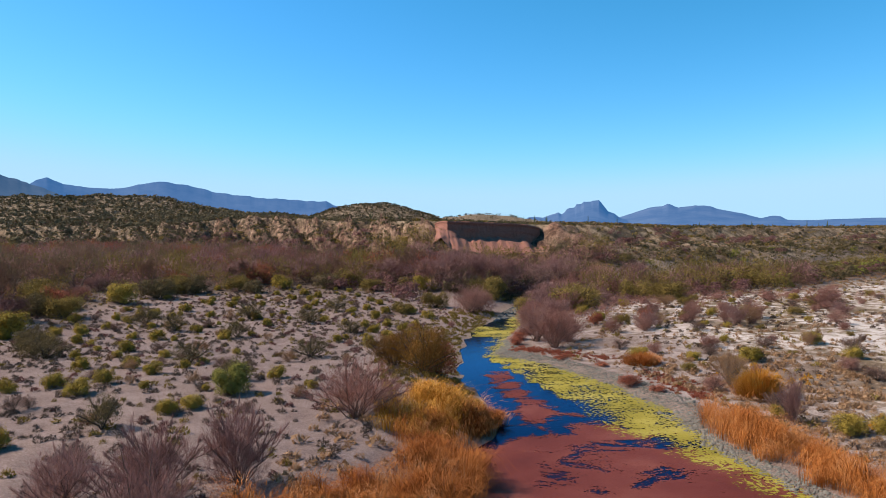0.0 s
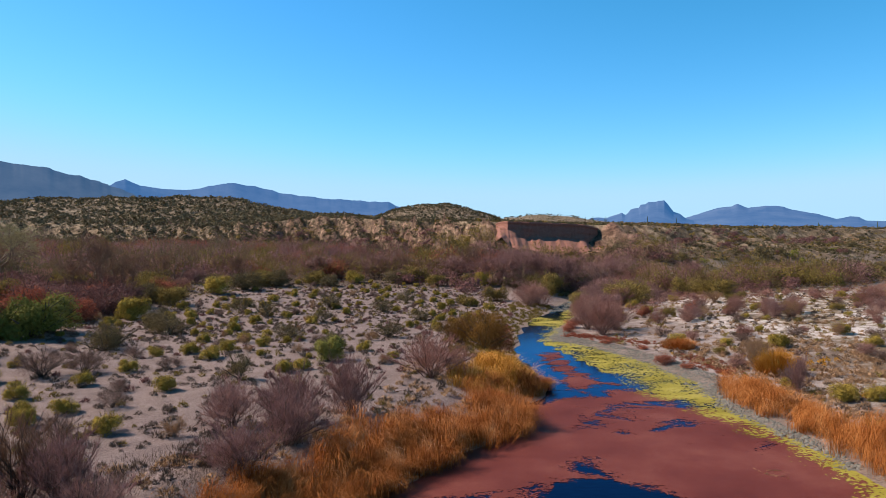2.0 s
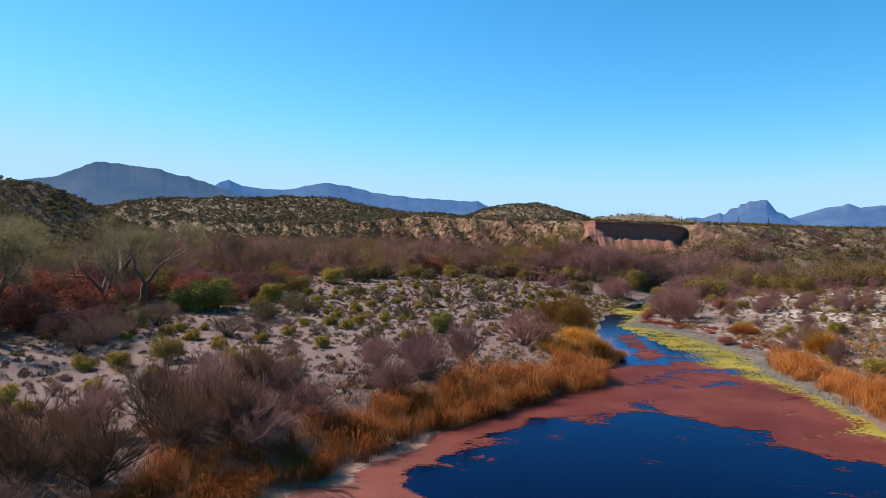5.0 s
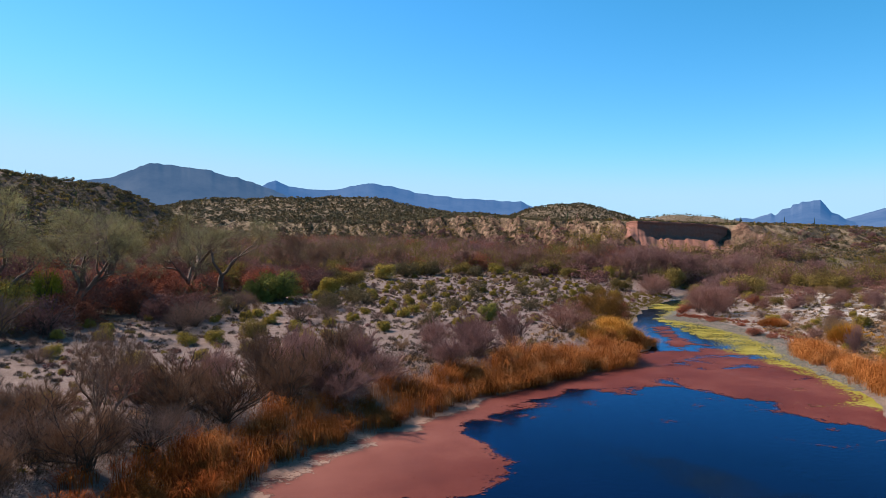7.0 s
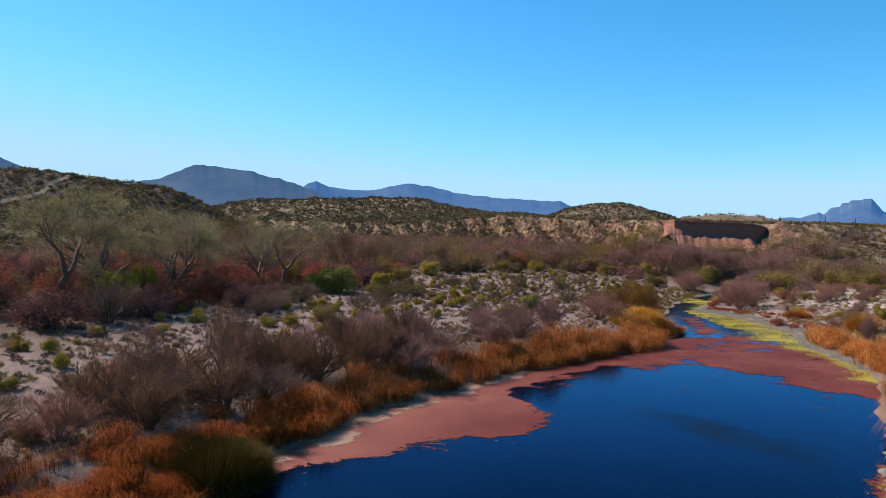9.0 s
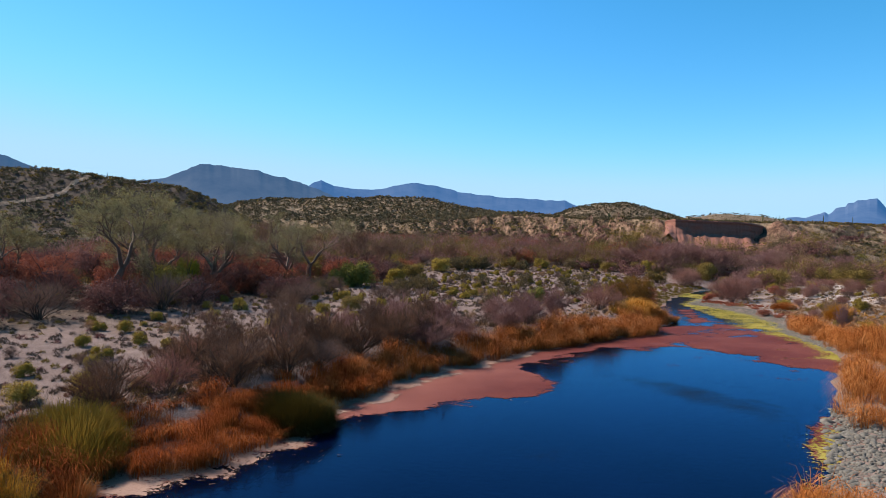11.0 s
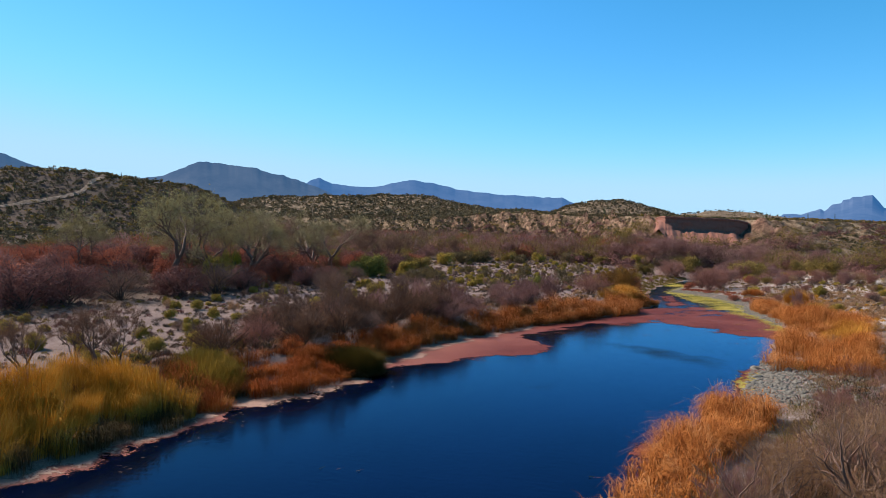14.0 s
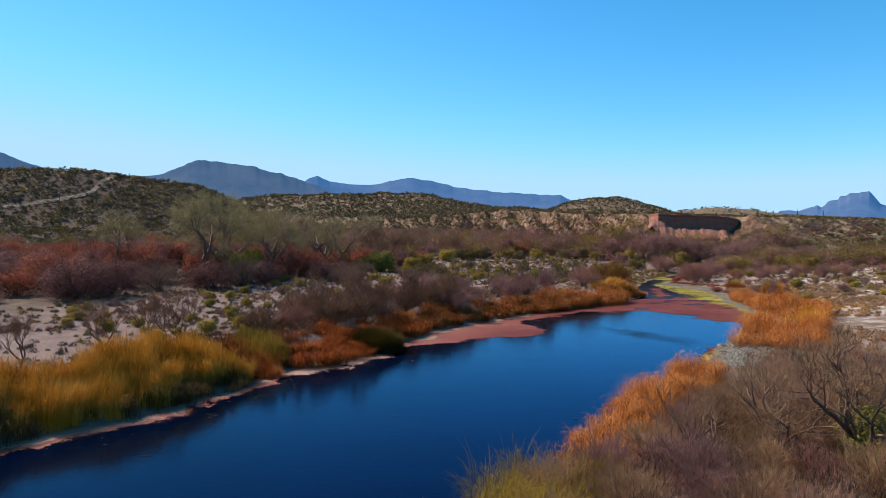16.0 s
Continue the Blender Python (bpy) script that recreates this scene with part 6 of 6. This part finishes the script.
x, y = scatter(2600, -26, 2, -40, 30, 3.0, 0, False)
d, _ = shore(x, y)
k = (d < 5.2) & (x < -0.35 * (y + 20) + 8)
# added dark fill, coloured as the shade at the foot of the bushes
thicket("bank_undergrowth", x[k][:800], y[k][:800], rng.uniform(0.8, 1.5, min(800, k.sum())), 200, M["twig_shade"], "tangled twigs coloured near-black as the shade under the bank bushes", 0.6, 0.0)
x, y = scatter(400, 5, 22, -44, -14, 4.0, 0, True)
thicket("bank_undergrowth", x[:220], y[:220], rng.uniform(0.9, 1.7, min(220, len(x))), 330, M["twig_shade"], "tangled twigs coloured near-black as the shade under the bank bushes", 0.6, 0.0)
for mat, lab in (("twig_tan", "tan dry brush filling the bank"), ("twig_brown", "brown dry twigs filling the bank"), ("twig_rose", "reddish dry brush filling the bank"), ("twig_rose", "dusty red brush among the tan filling the bank"), ("leaf_olive", "thin olive brush filling the bank")):
    x, y = scatter(2300, 2, 60, -100, -9, 3.0, 0, True)
    k = (vnoise(x, y, 4, 2, len(lab)) > 0.4) & (rng.random(len(x)) < np.interp(x - 0.25 * (y + 30) + 8 * vnoise(x, y, 8, 2, 84), [18, 34, 60], [1, 0.45, 0.12]) * np.interp(y, [-60, -48, -14, -9], [0.35, 1, 1, 0.3]))
    thicket("bank_brush", x[k], y[k], rng.uniform(0.8, 1.7, k.sum()), 300, M[mat], lab, 0.4, 0.0)
x, y = scatter(900, 6, 24, -44, 2, 3.0, 0, True)
tufts("dry_grass", x, y, rng.uniform(0.3, 0.7, len(x)), 60, M["twig_tan"], "dry tan grass on the bank", "grass", w=0.05)
x, y = scatter(1500, -24, 6, -48, 34, 2.2, 0, False)
d, _ = shore(x, y)
k = d < 8
tufts("bank_grass", x[k], y[k], rng.uniform(0.3, 0.7, k.sum()), 50, M["twig_tan"], "dry tan grass under the bank bushes", "grass", w=0.05)


def brush(name, x, y, size, per, leaf, mat, label):
    """Far brush: a rounded, lobed bush of leaf clusters at each place."""
    n = len(x)
    size = np.asarray(size)
    p, u = lobed(n, per, 4, 0.9, 0.1)
    k = np.repeat(np.arange(n), per)
    b = Bits()
    b.leaves(np.stack([x, y, land(x, y) - 0.05], 1)[k] + p * size[k][:, None] * (0.95, 0.95, 0.85), size[k] * leaf * rng.uniform(0.7, 1.4, n * per), u)
    return tagged(new(name, b.mesh(name, mat)), label, "desert brush", kind="stuff")


def far_points(n, x0, x1, y0, y1, thin=0.35, seed=61):
    x, y = rng.uniform(x0, x1, n), rng.uniform(y0, y1, n)
    e = np.interp(x, EDGE_X, EDGE_Y)
    ok = (y > e - 4) | ((x < -95)) | ((y > e - 50) & (rng.random(n) < 0.35))
    ok &= (np.abs(x - 21) > 16) | (np.abs(y - e + 1.5) > 6)
    ok &= seg_dist(x, y, TRAIL) > 0.9
    ok &= vnoise(x, y, 14, 3, seed) > thin
    return x[ok], y[ok]


for mat, n, sd, lab in (("brush_grey", 9000, 61, "olive desert brush dotted over the hills"), ("brush_green", 7000, 62, "dark green desert brush on the hills"), ("leaf_olive", 3500, 63, "yellowish brush on the hills")):
    x, y = far_points(n, -330, 260, 40, 420, 0.33, sd)
    brush("hill_brush", x, y, rng.uniform(0.6, 1.7, len(x)), 22, 0.24, M[mat], lab)
for mat, n, lab in (("brush_grey", 7600, "dark olive desert brush crowding the hillside"), ("leaf_olive", 2200, "olive desert brush crowding the hillside"), ("brush_green", 2300, "dark brush crowding the hillside")):
    x, y = rng.uniform(-260, -100, n), rng.uniform(45, 250, n)
    k = seg_dist(x, y, TRAIL) > 0.9
    x, y = x[k], y[k]
    brush("hill_brush", x, y, rng.uniform(0.8, 2.2, len(x)), 26, 0.24, M[mat], lab)
x, y = rng.uniform(-340, -40, 12000), rng.uniform(265, 480, 12000)
brush("hill_brush", x, y, rng.uniform(1.0, 2.6, 12000), 10, 0.42, M["brush_grey"], "olive brush on the second hill")
for mat, n, lab in (("brush_grey", 7600, "low dark brush on the bluff slopes"), ("brush_green", 3600, "dark dotted brush on the bluff slopes"), ("leaf_olive", 2600, "olive brush on the bluff slopes")):
    x = rng.uniform(-120, 150, n)
    back = rng.uniform(-52, 60, n)
    k = ((np.abs(x - 20) > 18) | (back < -10) | (back > 1)) & (rng.random(n) < 1.15 - ribs(x, back)[0] * sstep(-34, -16, back) * (back < 1))
    x, back = x[k], back[k]
    brush("slope_brush", x, np.interp(x, EDGE_X, EDGE_Y) + back, rng.uniform(0.4, 1.4, len(x)), 22, 0.24, M[mat], lab)
for mat, n, lab in (("brush_grey", 4200, "dusty brush on the western slopes"), ("brush_green", 2600, "dark brush on the western slopes"), ("twig_grey", 1600, "grey dead brush on the western slopes")):
    x = rng.uniform(-170, 2, n)
    back = rng.uniform(-66, 14, n)
    k = (x < -75) | (rng.random(n) < 1.2 - ribs(x, back)[0])
    brush("slope_brush", x[k], np.interp(x[k], EDGE_X, EDGE_Y) + back[k], rng.uniform(0.5, 1.7, k.sum()), 22, 0.24, M[mat], lab)
for mat, n, lab in (("brush_grey", 2600, "round dusty bushes dotted over the east terrace"), ("leaf_olive", 1500, "round olive bushes dotted over the east terrace"), ("twig_tan", 1500, "dry tan tufts dotted over the east terrace")):
    x = rng.uniform(33, 210, n)
    y = np.interp(x, EDGE_X, EDGE_Y) + rng.uniform(-30, 90, n)
    brush("terrace_brush", x, y, rng.uniform(0.5, 1.3, n), 34, 0.19, M[mat], lab)
x, y = far_points(12000, -500, 500, 300, 1150, 0.3, 64)
brush("hill_brush", x, y, rng.uniform(1.2, 3.0, len(x)), 6, 0.6, M["brush_grey"], "olive brush on the far plain")
x, y = rng.uniform(-150, 110, 4200), rng.uniform(540, 700, 4200)
brush("hill_brush", x, y, rng.uniform(1.2, 2.8, len(x)), 8, 0.5, M["brush_grey"], "olive brush on a far rounded hill")
# green scrub under the terrace on the east side and along the wood's edge
x, y = rng.uniform(40, 230, 900), rng.uniform(95, 230, 900)
back = y - np.interp(x, EDGE_X, EDGE_Y)
d, _ = shore(x, y)
k = (back > -75) & (back < -26) & (d > 3)
brush("green_scrub", x[k], y[k], rng.uniform(1.8, 4.0, k.sum()), 260, 0.09, M["leaf_dark"], "dark green scrub under the terrace")
k2 = k & (rng.random(900) > 0.6)
brush("green_scrub", x[k2] + 2, y[k2] - 2, rng.uniform(1.5, 3.2, k2.sum()), 260, 0.09, M["leaf_green"], "green scrub under the terrace")
x, y = rng.uniform(-95, 40, 700), rng.uniform(85, 230, 700)
back = y - np.interp(x, EDGE_X, EDGE_Y)
d, _ = shore(x, y)
k = (back > -80) & (back < -25) & (d > 3)
brush("wood_edge_scrub", x[k], y[k], rng.uniform(1.8, 3.8, k.sum()), 260, 0.075, M["twig_plum"], "dark mauve scrub at the foot of the bluff")
k &= rng.random(700) > 0.6
brush("wood_edge_scrub", x[k] + 2, y[k] + 3, rng.uniform(1.5, 3.0, k.sum()), 240, 0.09, M["leaf_olive"], "olive scrub at the foot of the bluff")
x, y = rng.uniform(40, 200, 800), rng.uniform(85, 190, 800)
d, r = shore(x, y)
k = (d > 2) & (d < 22) & (vnoise(x, y, 16, 2, 66) > 0.52)
brush("mauve_thicket", x[k], y[k], rng.uniform(1.6, 3.4, k.sum()), 420, 0.06, M["twig_plum"], "mauve leafless thicket along the far channel")


# ------------------------------------------------------------ saguaros
def saguaro(x, y, h, arms):
    z = float(land(np.array([x]), np.array([y]))[0])
    e = tagged(new("saguaro"), "tall green saguaro cactus on the ridge", "cactus", "saguaros on the ridge")
    e.matrix_world = pose(x, y, z - 0.1, 0, 0, rng.uniform(0, 360))
    b = Bits()
    t = np.linspace(0, 1, 7)
    b.tube(np.stack([t * 0, t * 0, t * h], 1), h * 0.035 * np.array((0.85, 1, 1.08, 1.1, 1.0, 0.8, 0.15)), 8)
    part("stem", b.mesh("stem", M["cactus_skin"], True), e)
    for k in range(arms):
        b = Bits()
        s = 1 if k % 2 else -1
        z0 = h * rng.uniform(0.4, 0.6)
        b.tube([(0, 0, z0), (s * h * 0.08, 0, z0 + 0.01 * h), (s * h * 0.12, 0, z0 + 0.06 * h), (s * h * 0.125, 0, z0 + 0.2 * h), (s * h * 0.125, 0, z0 + 0.27 * h)],
               h * 0.024 * np.array((0.9, 1, 1, 0.95, 0.2)), 7)
        part("arm", b.mesh("arm", M["cactus_skin"], True), e)


for i in range(24):
    x = rng.uniform(-60, 190)
    saguaro(x, np.interp(x, EDGE_X, EDGE_Y) + rng.uniform(15, 150), rng.uniform(2.4, 4.0), int(rng.integers(0, 4)))
for i in range(16):
    saguaro(rng.uniform(-215, -125), rng.uniform(95, 175), rng.uniform(2.4, 3.8), int(rng.integers(0, 3)))


# ------------------------------------------------------------ river stones
def stones(name, x, y, size, label):
    n = len(x)
    base = np.array([(1, 0, 0), (-1, 0, 0), (0, 1, 0), (0, -1, 0), (0, 0, 1), (0, 0, -1), (0.6, 0.6, 0.35), (-0.6, 0.6, 0.4), (0.6, -0.6, 0.3), (-0.6, -0.6, 0.4)], float)
    tri = np.array([(0, 6, 4), (6, 2, 4), (2, 7, 4), (7, 1, 4), (1, 9, 4), (9, 3, 4), (3, 8, 4), (8, 0, 4), (0, 2, 6), (2, 1, 7), (1, 3, 9), (3, 0, 8)])
    v = base[None] * rng.uniform(0.7, 1.25, (n, 10, 3)) * (1, 0.8, 0.55)
    a = rng.uniform(0, 6.28, n)
    c, s = np.cos(a)[:, None], np.sin(a)[:, None]
    v = np.stack([v[..., 0] * c - v[..., 1] * s, v[..., 0] * s + v[..., 1] * c, v[..., 2]], -1) * np.asarray(size)[:, None, None]
    v += np.stack([x, y, np.maximum(land(x, y), -0.02)], 1)[:, None]
    b = Bits()
    b.add(v, (np.arange(n)[:, None, None] * 10 + tri[None]).reshape(-1, 3))
    return tagged(new(name, b.mesh(name, M["stone"])), label, "stones", kind="stuff")


n = 13000
px, py, ax, ay = along(RIGHT, 17, 60, n)
off = rng.uniform(-0.3, 1, n) * np.interp(py, [17, 30, 34, 40, 50, 60], [0.9, 0.9, 2.2, 2.2, 2.0, 1.0])
stones("river_stones", px - ax * off, py - ay * off, rng.gamma(1.6, 0.022, n) + 0.018, "grey rounded river stones along the bar")
n = 4500
px, py, ax, ay = along(RIGHT, -14, -2, n)
off = rng.uniform(0, 1, n) ** 1.3 * 6.2 - 0.2
stones("river_stones", px - ax * off, py - ay * off, rng.gamma(2.0, 0.032, n) + 0.025, "grey rounded river stones on a small beach")
n = 700
px, py, ax, ay = along(LEFT, 76, 96, n)
off = rng.uniform(-3.5, 0.3, n)
stones("river_stones", px + ax * off, py + ay * off, rng.gamma(2.0, 0.05, n) + 0.05, "boulders in the riffle upstream")


b = Bits()
for x, y, n in ((11.8, 12.6, 26), (12.1, 16.7, 30), (9.5, -6, 3), (-4.0, -4.5, 3), (2.5, -26, 2), (-6, -28, 3)):
    p = np.stack([x + rng.normal(0, 0.4, n), y + rng.normal(0, 0.25, n), np.full(n, 0.035)], 1)
    a = rng.normal(0.4, 0.7, n)
    b.spikes(p, np.stack([np.cos(a), np.sin(a), np.zeros(n)], 1) * rng.uniform(0.1, 0.4, (n, 1)), rng.uniform(0.015, 0.04, n))
px, py, ax, ay = along(LEFT, -40, -10, 150)
off = -0.5 - 2.2 * rng.random(150) ** 1.6
a = rng.uniform(0, 6.28, 150)
b.spikes(np.stack([px + ax * off, py + ay * off, np.full(150, 0.035)], 1), np.stack([np.cos(a), np.sin(a), 0 * a], 1) * rng.uniform(0.06, 0.25, (150, 1)), rng.uniform(0.015, 0.045, 150))
tagged(new("floating_straw", b.mesh("floating_straw", M["twig_tan"])), "bits of pale straw drifting on the water", "debris", kind="stuff")
